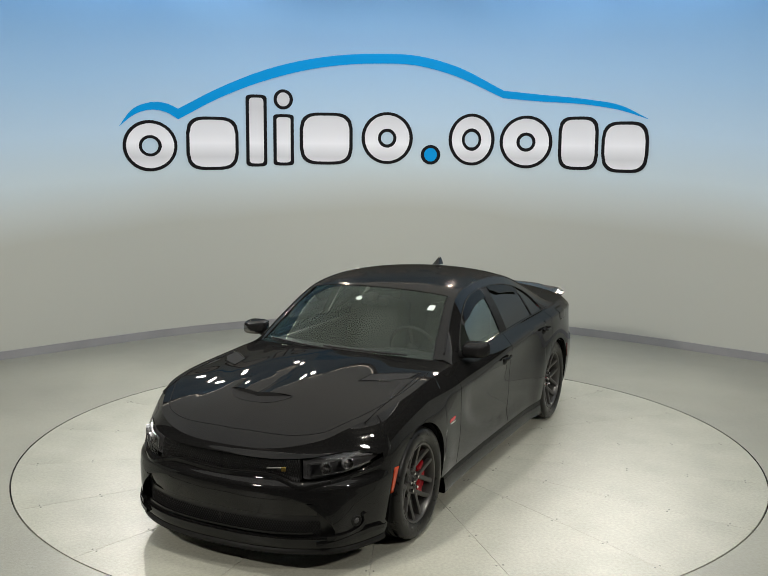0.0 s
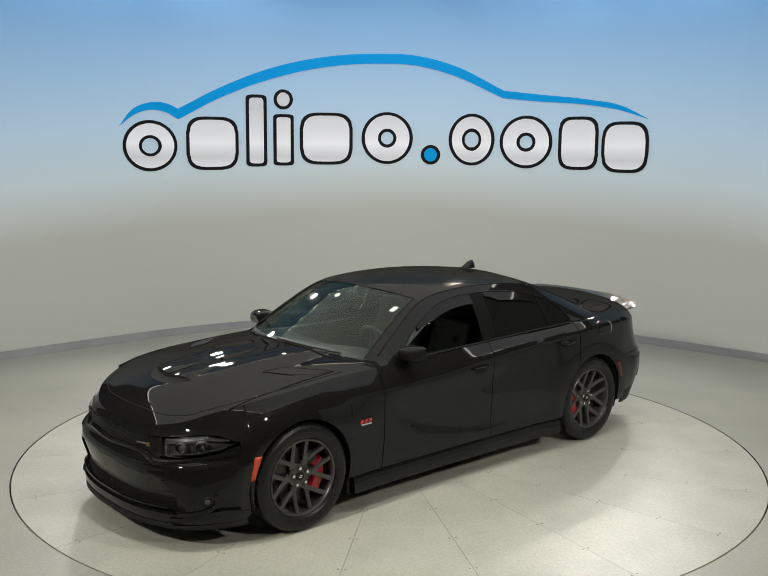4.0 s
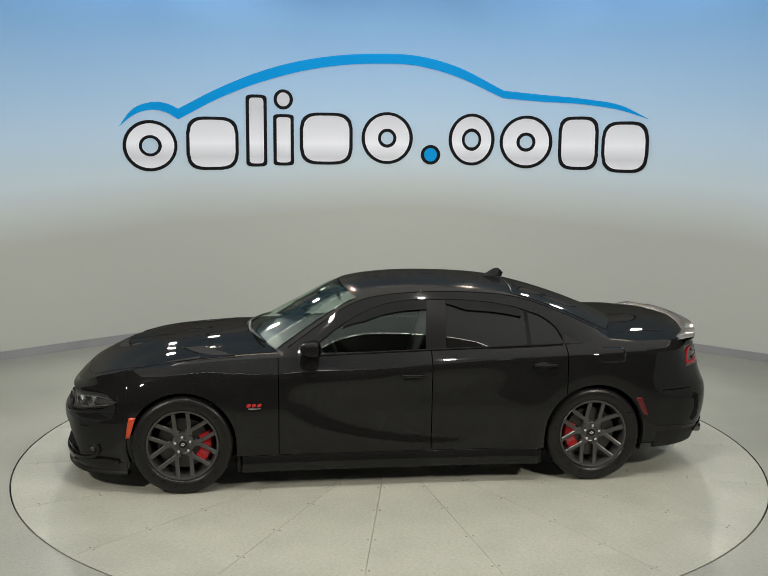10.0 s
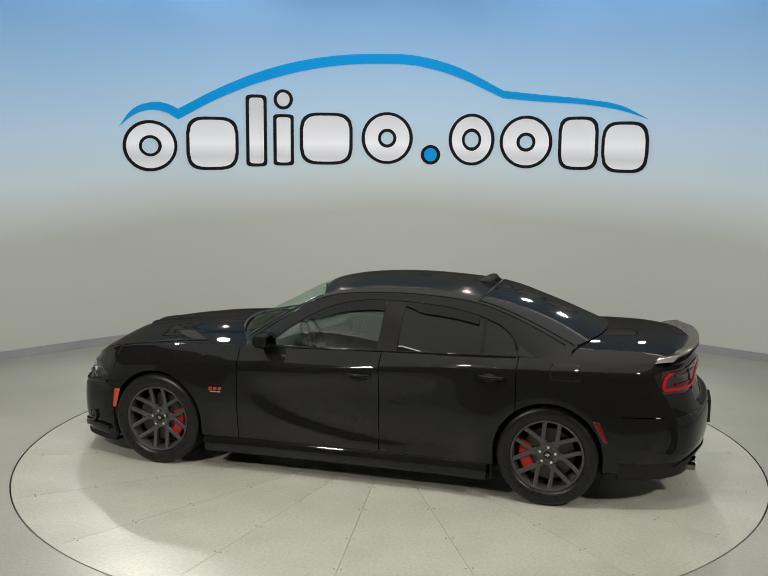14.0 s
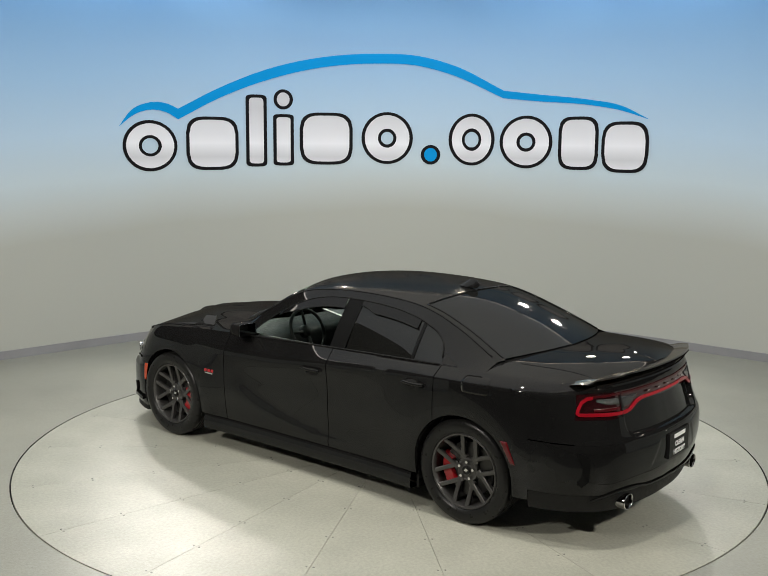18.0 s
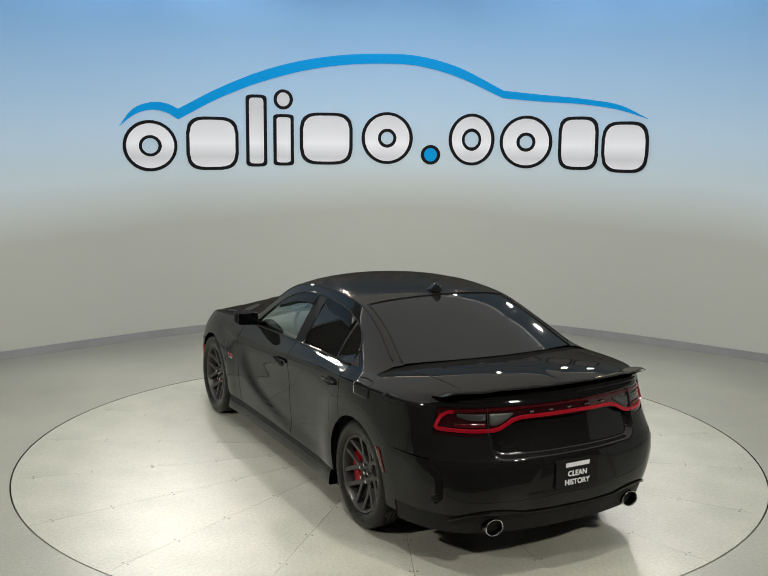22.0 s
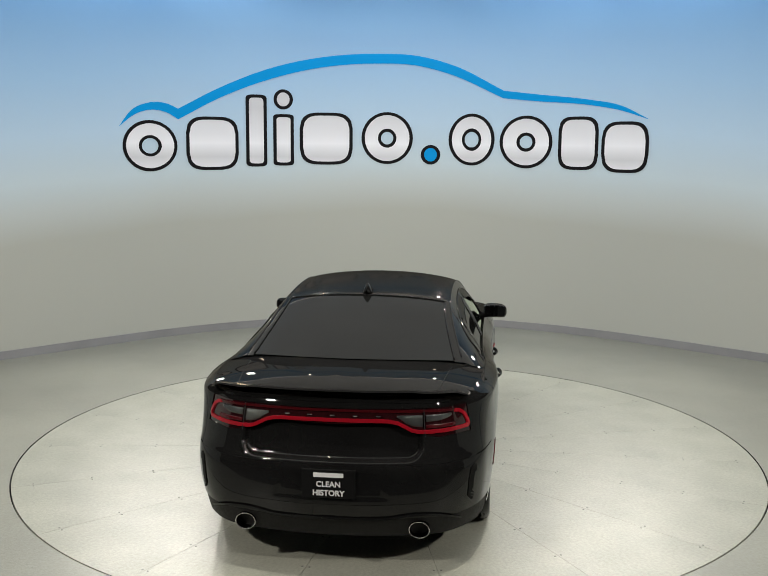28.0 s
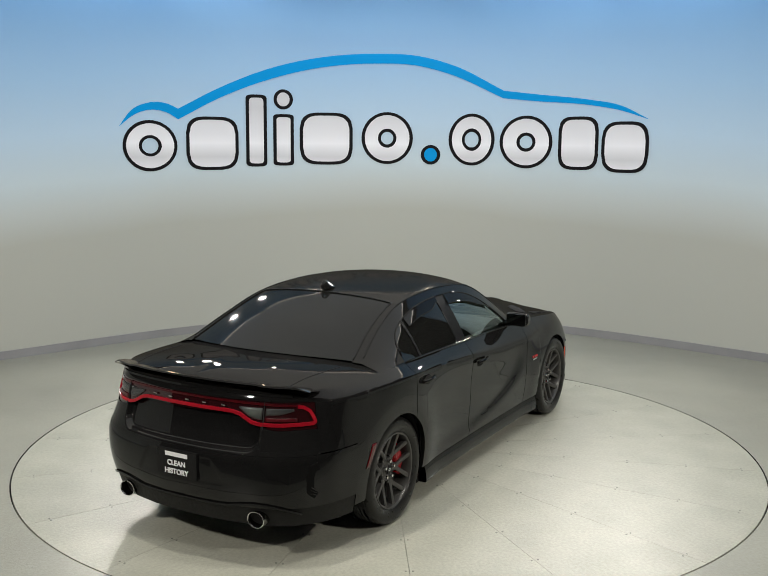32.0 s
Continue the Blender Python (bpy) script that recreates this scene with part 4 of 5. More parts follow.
HL0, HL1 = 2.19, 4.24
for sign in (1, -1):
    head = new("headlight")
    head.parent = car
    tagged(head, "clear-lensed dark headlight")

    def lens_at(u, v, o=0.0):
        s = HL0 + (HL1 - HL0) * u
        lo, hi = BAND_LO(s) + 0.004, BAND_HI(s) - 0.004
        mid = (lo + hi) / 2
        k = 1 - 0.75 * ease(u, 0.72, 1.0) - 0.12 * (1 - ease(u, 0, 0.06))
        p = shell(s, mid + (v - 0.5) * (hi - lo) * k, o)
        return (p.x, p.y * sign, p.z)
    # painted corners above and below the pointed end of the lens
    for edge, band in ((1, BAND_HI), (0, BAND_LO)):
        def corner_fill(u, v):
            k = 0.66 + 0.34 * u
            a = Vector(lens_at(k, edge, -0.002))
            p = shell(HL0 + (HL1 - HL0) * k, band(HL0 + (HL1 - HL0) * k))
            return a + (Vector((p.x, p.y * sign, p.z)) - a) * v
        part("corner_panel", grid_into(bmesh.new(), corner_fill, 16, 3), PAINT, car)
    part("lens", grid_into(bmesh.new(), lambda u, v: lens_at(u, v, 0.002), 30, 8), LENS, head)
    part("housing", grid_into(bmesh.new(), lambda u, v: lens_at(u, v, -0.04), 30, 8), HOUSING, head)
    for s in (2.72, 3.3):
        p, n = shell(s, (BAND_LO(s) + BAND_HI(s)) / 2, -0.022), plan(s)[1]
        m = look((p.x, p.y * sign, p.z), (p.x - n.x, (p.y - n.y) * sign, p.z))
        bm = bmesh.new()
        lathe_into(bm, [(0.0, -0.012), (0.022, -0.008), (0.026, 0.0), (0.034, 0.006), (0.036, 0.0), (0.034, -0.03)], 28, m @ Matrix.Rotation(-math.pi / 2, 4, "X"))
        part("projector", bm, REFLECTOR, head)
    ribbon("light_strip", [(2.3, 0.602), (2.3, 0.672), (3.5, 0.70), (4.0, 0.695)], 0.009, REFLECTOR, head, out=-0.01, depth=0.01, sign=sign)
    ribbon("lower_strip", [(2.4, 0.602), (3.2, 0.618), (3.9, 0.655)], 0.007, REFLECTOR, head, out=-0.012, depth=0.01, sign=sign)
    # fog lamp in its pocket
    s = 3.42
    p, n = shell(s, 0.325, 0.0), plan(s)[1]
    ridge = curve([(0, 2.72, 0.238), (1, 3.05, 0.243), (2, 3.35, 0.258), (3, 3.55, 0.285), (4, 3.64, 0.32), (5, 3.60, 0.362)])
    ribbon("bumper_ridge", [ridge(5 * k / 20) for k in range(21)], 0.026, PAINT, car, out=0.016, depth=0.03, sign=sign, fine=1)
    ribbon("corner_blade", [(2.5, 0.196), (2.8, 0.205), (3.1, 0.222), (3.4, 0.24), (3.8, 0.248), (4.25, 0.238)], 0.026, PAINT, car, out=0.024, depth=0.05, sign=sign, fine=4)
    m = look((p.x, p.y * sign, p.z), (p.x - n.x, (p.y - n.y) * sign, p.z)) @ Matrix.Rotation(-math.pi / 2, 4, "X")
    fog = part("fog_lamp", lathe_into(bmesh.new(), [(0.0, 0.0), (0.018, 0.0), (0.03, -0.006), (0.034, -0.004), (0.036, 0.012)], 24, m), PLASTIC, car)
    part("lens", lathe_into(bmesh.new(), [(0.0, -0.008), (0.012, -0.006), (0.018, 0.0)], 20, m), HOUSING, fog)


def mesh_bars(name, s0, s1, lo, hi, pitch, out, parent, mat=MESH):
    """Crossed bars of a grille, both ways."""
    bm = bmesh.new()
    n = int((s1 - s0) / pitch)
    for sign in (1, -1):
        for k in range(-3, n + 3):
            for way in (1, -1):
                pts = []
                for j in range(7):
                    t = j / 6
                    s = s0 + (k + 0.5 + way * (t - 0.5) * 3) * pitch
                    if s0 <= s <= s1:
                        p = shell(s, lo(s) + (hi(s) - lo(s)) * t, out)
                        pts.append((p.x, p.y * sign, p.z))
                if len(pts) > 1:
                    tube_into(bm, pts, 0.0028, 4)
    return tagged(part(name, bm, mat, parent, smooth=False), kind="stuff")


for sign in (1, -1):
    ribbon("bumper_crease", [(k * 0.15, BAND_LO(k * 0.15) - 0.014 - 0.008 * math.exp(-((k * 0.15 - 2.2) / 0.25) ** 2)) for k in range(29)], 0.018, PAINT, car, out=0.009, depth=0.02, sign=sign, fine=1)
mesh_bars("grille_mesh", 0.02, 2.15, BAND_LO, BAND_HI, 0.062, -0.022, car)
mesh_bars("lower_grille_mesh", 0.02, 2.6, lambda s: 0.245, lambda s: 0.33, 0.07, -0.048, car, SHADOW)
ribbon("intake_bar", [(0.0, 0.262), (1.2, 0.262), (2.42, 0.268)], 0.012, PAINT, car, out=-0.012, sign=1)
ribbon("intake_bar", [(0.0, 0.262), (1.2, 0.262), (2.42, 0.268)], 0.012, PAINT, car, out=-0.012, sign=-1)


def blade_at(u, v):
    s = 2.5 * u
    p = shell(s, 0.36 + (CHIN(s) + 0.004 - 0.36) * v, -0.052 + 0.042 * v)
    return (p.x, p.y, p.z)


part("intake_blade", weld(grid_into(bmesh.new(), blade_at, 40, 6, True)), PAINT, car)
emb = part("grille_emblem", box_into(bmesh.new(), -0.004, 0.004, -0.014, 0.014, -0.014, 0.014, bevel=0.005), GOLD, car, "small gold and silver grille emblem")
p = shell(1.72, 0.64, -0.008)
emb.matrix_basis = Matrix.Translation(p) @ Matrix.Rotation(0.45, 4, "Z")
p = shell(1.45, 0.642, -0.010)
bar = part("emblem_bar", box_into(bmesh.new(), -0.003, 0.003, -0.042, 0.042, -0.005, 0.005, bevel=0.002), STEEL, car)
bar.matrix_basis = Matrix.Translation(p) @ Matrix.Rotation(0.36, 4, "Z")


# ---- hood scoop, vents, shut line ----
HOOD_POINTS = np.array([hood_fn(u / 90, v / 45) for u in range(91) for v in range(46)])


def hood_z(x, y):
    """Height of the hood under a place, from the nearest points of its sheet."""
    d = (HOOD_POINTS[:, 0] - x) ** 2 + (HOOD_POINTS[:, 1] - abs(y)) ** 2
    near = np.argsort(d)[:4]
    w = 1 / (d[near] + 1e-7)
    return float((HOOD_POINTS[near, 2] * w).sum() / w.sum())


def slab_on_hood(name, outline, mat, lift, drop=0.02, label=""):
    bm = bmesh.new()
    top = [bm.verts.new((x, y, hood_z(x, y) + lift)) for x, y in outline]
    low = [bm.verts.new((x, y, hood_z(x, y) - drop)) for x, y in outline]
    bm.faces.new(top)
    for i in range(len(top)):
        k = (i + 1) % len(top)
        bm.faces.new((top[i], top[k], low[k], low[i]))
    ob = part(name, bm, mat, car, label, smooth=False)
    return ob


# scoop: a raised lip that looks forwards, its mouth's shade painted as a black sheet
def scoop_at(u, v):
    y = (u - 0.5) * 2 * (0.235 - 0.035 * v)
    w = 1 - abs(2 * u - 1) ** 4
    x = 2.0 - 0.34 * v - 0.05 * (2 * u - 1) ** 2
    z0 = hood_z(x, y)
    return (x, y, z0 + w * (0.024 * (1 - v) ** 1.6 + 0.001) - 0.002 * (1 - w))


part("hood_scoop", grid_into(bmesh.new(), scoop_at, 24, 8), PAINT, car)


def mouth_at(u, v):
    t = scoop_at(u, 0)
    w = 1 - abs(2 * u - 1) ** 4
    k = min(v * 2, 1)
    x = t[0] + 0.075 * w * (1 - k) + 0.002
    z0 = hood_z(x, t[1]) + 0.002
    return (x, t[1], z0 if v <= 0.5 else z0 + (t[2] - z0 - 0.001) * (2 * v - 1) * w)


part("scoop_mouth", grid_into(bmesh.new(), mouth_at, 24, 4), SHADOW, car, smooth=False)
for sign in (1, -1):
    # the vent's shade is painted as a flat black slab on the hood
    out = [(1.55, 0.49), (1.40, 0.505), (1.30, 0.60), (1.17, 0.735), (1.30, 0.725), (1.42, 0.64)]
    vent = slab_on_hood("hood_vent", [(x, y * sign) for x, y in out], SHADOW, 0.0025)
    # bright lip round the vent, running out forwards in a long crease
    lip = [(1.42, 0.655), (1.55, 0.485), (1.40, 0.50), (1.29, 0.60), (1.15, 0.748), (1.40, 0.765), (1.65, 0.78), (1.99, 0.762)]
    fine = [(a[0] + (b[0] - a[0]) * q / 5, a[1] + (b[1] - a[1]) * q / 5) for a, b in zip(lip, lip[1:]) for q in range(5)] + [lip[-1]]
    part("lip", tube_into(bmesh.new(), [(x, y * sign, hood_z(x, y) + 0.001) for x, y in fine], 0.0042, 6), PAINT, vent)
    # shade of the crease, painted as a thin black slab
    slit = [(1.40, 0.715), (1.60, 0.745), (1.99, 0.758), (1.65, 0.768), (1.40, 0.752)]
    slab_on_hood("hood_crease", [(x, y * sign) for x, y in slit], SHADOW, 0.0016)
# shut line round the hood
for sign in (1, -1):
    bm = bmesh.new()
    pts = []
    for k in range(40):
        q = hood_fn(k / 40 * 0.97, 0.21 - 0.15 * ease(k / 40, 0.0, 0.45))
        pts.append((q[0], q[1] * sign, q[2] + 0.0006))
    tube_into(bm, pts, 0.0028, 6)
    part("hood_seam", bm, SHADOW, car)

# ---- cowl and wipers ----
bm = bmesh.new()


def cowl_at(u, v):
    a, b = roof_at(0.0, u), hood_fn(1.0, u)
    return (b[0] + (a.x - 0.03 - b[0]) * v, b[1] + (a.y - b[1]) * v, b[2] - 0.012 + (a.z - b[2]) * v)


part("cowl", weld(grid_into(bm, cowl_at, 16, 2, True)), PLASTIC, car)
for y0, y1 in ((0.55, -0.06), (0.02, -0.60)):
    bm = bmesh.new()
    pts = []
    for k in range(9):
        t = k / 8
        y = y0 + (y1 - y0) * t
        q = roof_at(0.03 + 0.07 * t, 1 - abs(y) / 0.775)
        pts.append((q.x + 0.004, y, q.z + 0.010))
    tube_into(bm, pts, 0.007, 6)
    wiper = part("wiper", bm, PLASTIC, car)
    part("wiper_blade", tube_into(bmesh.new(), [(x + 0.006, y, z - 0.01) for x, y, z in pts[3:]], 0.005, 6), RUBBER, wiper)

# ---- side trim ----
for sign in (1, -1):
    # window shades along the tops of the side windows
    for x0, x1 in ((0.36, -0.275), (-0.425, -0.99)):
        def shade_at(u, v):
            x = x0 + (x1 - x0) * u
            h = max(win_top_h(x) - 0.17 * (1 - v) * (0.45 + 0.55 * ease(u, 0, 0.3)), 0)
            p = cabin_side(x, h, -0.012 + 0.009 * v)
            return (p.x, p.y * sign, p.z)
        shade = part("window_shade", grid_into(bmesh.new(), shade_at, 24, 3), SHADE, car, "smoked plastic rain shade")
        part("shade_edge", tube_into(bmesh.new(), [shade_at(k / 24, 0) for k in range(25)], 0.0035, 8), PAINT, shade)
    # belt strip
    bm = bmesh.new()
    tube_into(bm, [(q.x, q.y * sign, q.z) for q in (cabin_side(0.62 - 1.9 * k / 40, 0.012, -0.002) for k in range(41))], 0.0075, 10)
    part("belt_strip", bm, PAINT, car)
    # sill skirt
    def skirt_at(u, v):
        x = 1.10 - 2.20 * u
        s = s_at(x)
        prof = ((-0.012, 0.272), (0.004, 0.255), (0.012, 0.215), (0.017, 0.165), (0.01, 0.148), (-0.10, 0.148))
        k = min(int(v * 5), 4)
        f = v * 5 - k
        o = prof[k][0] + (prof[k + 1][0] - prof[k][0]) * f
        z = prof[k][1] + (prof[k + 1][1] - prof[k][1]) * f
        p = shell(s, 0.27, o)
        return (p.x, p.y * sign, z)
    edge_sharp(part("sill_skirt", grid_into(bmesh.new(), skirt_at, 30, 5), PAINT, car), 60)
    # flaps before and behind the wheels
    for x in (1.125, -1.125):
        bm = box_into(bmesh.new(), x - 0.012, x + 0.012, 0.72 * sign if sign > 0 else -0.885, 0.885 if sign > 0 else -0.72, 0.145, 0.30, bevel=0.006)
        part("wheel_flap", bm, PLASTIC, car)
    # door mirror
    mirror = new("door_mirror")
    mirror.parent = car
    tagged(mirror, "glossy black door mirror")
    bm = bmesh.new()
    bmesh.ops.create_uvsphere(bm, u_segments=28, v_segments=16, radius=1)
    for v in bm.verts:
        c = v.co
        sq = lambda t: math.copysign(abs(t) ** 0.62, t)
        v.co = Vector((0.575 + 0.105 * c.x if c.x > 0 else 0.575 + 0.036 * sq(c.x), sign * (0.937 + 0.102 * sq(c.y)), 1.06 + 0.060 * sq(c.z) + 0.008 * sign * c.y))
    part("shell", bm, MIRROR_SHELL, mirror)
    bm = bmesh.new()
    box_into(bm, 0.535, 0.5395, 0.85 if sign > 0 else -1.02, 1.02 if sign > 0 else -0.85, 1.014, 1.106, bevel=0.0015)
    part("mirror_glass", bm, MIRROR, mirror, "mirror glass dimmed to a dark reflection", smooth=False)
    bm = bmesh.new()
    tube_into(bm, [(0.60, sign * 0.80, 1.01), (0.60, sign * 0.87, 1.018), (0.585, sign * 0.915, 1.03)], 0.026, 10)
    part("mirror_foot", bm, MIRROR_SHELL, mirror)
    # door handles; the shade in their cups is painted as a dark low bulge
    for x, z, dr in ((-0.14, 0.835, doors), (-1.13, 0.90, rear_doors)):
        door = dr[0] if sign > 0 else dr[1]
        s = s_at(x)
        p = shell(s, z)
        cup = bmesh.new()
        bmesh.ops.create_uvsphere(cup, u_segments=20, v_segments=10, radius=1)
        bmesh.ops.transform(cup, matrix=Matrix.Translation((p.x, sign * (p.y - 0.004), p.z)) @ Matrix.Diagonal((0.082, 0.007, 0.036, 1)), verts=cup.verts)
        handle = part("handle_cup", cup, SHADOW, door)
        bm = bmesh.new()
        pts = [(p.x - 0.088 + 0.176 * k / 10, sign * (p.y + 0.004 + 0.03 * math.sin(math.pi * min(max((k / 10), 0.06), 0.94)) ** 0.5), p.z + 0.012 + 0.004 * (k / 10 - 0.5)) for k in range(11)]
        tube_into(bm, pts, 0.013, 10)
        part("door_handle", bm, PAINT, door, "glossy black door handle")
    # amber marker at the front, red at the rear
    def front_mark(u, v):
        z = 0.425 + 0.155 * v
        s = s_at(1.915 - 0.028 * v) - 0.045 + 0.20 * u * (0.6 + 0.4 * v)
        p = shell(s, z, 0.004)
        return (p.x, p.y * sign, p.z)
    part("amber_marker", solid(grid_into(bmesh.new(), front_mark, 4, 8), 0.006), AMBER, car, "orange side marker light")

    def rear_mark(u, v):
        z = 0.505 + 0.145 * v
        s = s_at(-1.925 + 0.07 * v) + 0.11 * (u - 0.5) * (0.7 + 0.3 * v)
        p = shell(s, z, 0.004)
        return (p.x, p.y * sign, p.z)
    part("red_marker", solid(grid_into(bmesh.new(), rear_mark, 4, 8), 0.006), RED, car, "red side marker light")
    # badge on the front wing: bars in red over silver
    for k in range(3):
        x = 1.05 - 0.038 * k
        p = shell(s_at(x), 0.655)
        bm = box_into(bmesh.new(), -0.014, 0.014, -0.003, 0.003, -0.012, 0.012, bevel=0.002)
        bmesh.ops.transform(bm, matrix=Matrix.Translation((x, sign * p.y, 0.654)) @ Matrix(((1, 0, -0.35, 0), (0, 1, 0, 0), (0, 0, 1, 0), (0, 0, 0, 1))), verts=bm.verts)
        part("badge_bar", bm, BADGE_RED, car, smooth=False)
    p = shell(s_at(1.01), 0.632)
    bm = box_into(bmesh.new(), 0.965, 1.068, sign * p.y - 0.003, sign * p.y + 0.003, 0.626, 0.638, bevel=0.002)
    part("badge_base", bm, CHROME, car, smooth=False)
    # slot with fins at the corner of the rear bumper, its shade painted as a flat black ribbon
    s0 = s_for_y(0.80, False)
    slot = ribbon("bumper_slot", [(s0 - 0.30, 0.625), (s0 - 0.16, 0.615), (s0 - 0.10, 0.56), (s0 - 0.11, 0.47), (s0 - 0.26, 0.44)], 0.046, PIT, car, out=0.004, depth=0.01, sign=sign)
    for k in range(3):
        ribbon("fin", [(s0 - 0.30 + 0.03 * k, 0.438 + 0.018 * k), (s0 - 0.12, 0.455 + 0.022 * k)], 0.006, PAINT, slot, out=0.006, depth=0.008, sign=sign)

# filler flap on the car's left flank


def flap_at(u, v):
    a, b = 2 * u - 1, 2 * v - 1
    k = 1 - 0.10 * a * a * b * b      # rounded corners
    x = -1.635 - 0.105 * a * k
    z = 0.978 + 0.055 * b * k
    p = shell(s_at(x), min(z, TOP(s_at(x)) - 0.012), 0.0018)
    return (p.x, p.y, p.z)


part("filler_flap", solid(grid_into(bmesh.new(), flap_at, 10, 8), 0.003), PAINT, car)


# black corner trim behind the quarter windows
for sign in (1, -1):
    def trim_at(u, v):
        x = -1.298 - 0.14 * u
        p = cabin_side(x, 0.03 + 0.30 * v * (1 - u) ** 1.1, -0.003)
        return (p.x, p.y * sign, p.z)
    part("quarter_trim", grid_into(bmesh.new(), trim_at, 10, 5), SHADOW, car)


# ---- tail ----
def tail_path(pts, n=0):
    """Places on the tail for (distance from the middle, height) rows; n steps along a smooth curve through them."""
    if n:
        f = curve([(i, *p) for i, p in enumerate(pts)])
        pts = [f((len(pts) - 1) * k / n) for k in range(n + 1)]
    return [(s_for_y(y, False), z) for y, z in pts]


for sign in (1, -1):
    ribbon("light_bar", tail_path([(0.785, 0.972), (0.815, 0.966), (0.838, 0.945), (0.850, 0.905), (0.853, 0.880), (0.846, 0.870), (0.82, 0.868), (0.77, 0.868), (0.70, 0.867), (0.60, 0.866), (0.53, 0.868), (0.49, 0.877), (0.45, 0.897), (0.41, 0.918), (0.36, 0.930), (0.30, 0.933)]) + [(14.5, 0.934), (15, 0.934)], 0.0205, LED, car, "red light bar across the tail", out=0.004, sign=sign, fine=3)
    ribbon("upper_light_line", tail_path([(0.80, 0.975), (0.6, 0.983), (0.3, 0.988)]) + [(15, 0.989)], 0.014, DIM_RED, car, out=0.003, sign=sign)

    def lamp_patch(name, y0, y1, lo, hi, mat, out):
        def at(u, v):
            y = y0 + (y1 - y0) * u
            p = shell(s_for_y(y, False), lo(y) + (hi(y) - lo(y)) * v, out)
            return (p.x, p.y * sign, p.z)
        return part(name, solid(grid_into(bmesh.new(), at, 12, 4), 0.004), mat, car)

    lamp_patch("reversing_lamp", 0.558, 0.40, curve([(0.38, 0.955), (0.40, 0.951), (0.46, 0.915), (0.50, 0.899), (0.56, 0.893)]), lambda y: 0.963, REVERSE, 0.0)
    lamp_patch("turn_lamp", 0.578, 0.765, curve([(0.57, 0.922), (0.70, 0.930), (0.77, 0.948)]), lambda y: 0.962, REVERSE, 0.0)
    lamp_patch("lower_lamp", 0.578, 0.78, lambda y: 0.886, lambda y: 0.906, DIM_RED, 0.0)
    ribbon("lamp_split", tail_path([(0.567, 0.995), (0.567, 0.84)]), 0.004, SHADOW, car, out=0.005, sign=sign)
    # exhaust tip
    m = pose(-2.45, sign * 0.522, 0.288, 0, 0, 90)
    tip = part("exhaust_tip", lathe_into(bmesh.new(), [(0.045, -0.16), (0.052, -0.05), (0.055, 0.076), (0.0545, 0.081), (0.0515, 0.080), (0.050, 0.065), (0.048, -0.12)], 36, m @ Matrix.Diagonal((1.12, 1, 0.92, 1))), TIP, car, "dark chromed oval exhaust tip with a bright rim")
    part("tip_rim", tube_into(bmesh.new(), [m @ Vector((0.0595 * math.cos(radians(10 * k)), 0.081, 0.049 * math.sin(radians(10 * k)))) for k in range(36)], 0.0032, 6, True), CHROME, tip, "bright rolled rim")
    part("bore", cyl_into(bmesh.new(), 0.0485, 0.01, m @ Matrix.Translation((0, 0.0, 0)) @ Matrix.Rotation(math.pi / 2, 4, "X"), 24), SHADOW, tip)
# seam of the trunk lid, edge of the bumper, plate recess
for sign in (1, -1):
    ribbon("bumper_edge", tail_path([(0.79, 0.322), (0.74, 0.345), (0.64, 0.375), (0.52, 0.385), (0.42, 0.375), (0.34, 0.362), (0.2, 0.36)], 30) + [(15, 0.36)], 0.012, PAINT, car, out=0.012, sign=sign, fine=1)
    ribbon("lid_lip", tail_path([(0.76, 1.03), (0.55, 1.036), (0.3, 1.04)], 10) + [(15, 1.04)], 0.014, PAINT, car, out=0.008, sign=sign, fine=2)
# five small bars across the light panel
for y in (0.265, 0.13, -0.005, -0.14, -0.275):
    p = shell(s_for_y(abs(y), False), 0.962, 0.004)
    bm = box_into(bmesh.new(), p.x - 0.004, p.x + 0.004, y - 0.0145, y + 0.0145, 0.9575, 0.9685, bevel=0.003)
    part("badge_bar", bm, CHROME, car, smooth=False)

# plate with its lettering
plate = part("plate", box_into(bmesh.new(), -2.634, -2.60, -0.158, 0.158, 0.495, 0.665, bevel=0.003), PLATE, car, "black display plate with white lettering", smooth=False)
part("bar", box_into(bmesh.new(), -2.6365, -2.633, -0.088, 0.088, 0.622, 0.648), WHITE, plate, "white bar", smooth=False)
for word, z, size in (("CLEAN", 0.565, 0.046), ("HISTORY", 0.512, 0.046)):
    font = bpy.data.curves.new("lettering", "FONT")
    font.body, font.size, font.extrude, font.align_x, font.offset = word, size, 0.0015, "CENTER", 0.0012
    holder = new("lettering", font)
    bpy.context.view_layer.update()
    me = bpy.data.meshes.new_from_object(holder)
    bpy.data.objects.remove(holder)
    me.materials.clear()
    me.materials.append(WHITE)
    o = new("lettering", me)
    o.parent = plate
    o.matrix_basis = Matrix.Translation((-2.6355, 0, z)) @ Matrix(((0, 0, -1, 0), (-1, 0, 0, 0), (0, 1, 0, 0), (0, 0, 0, 1)))


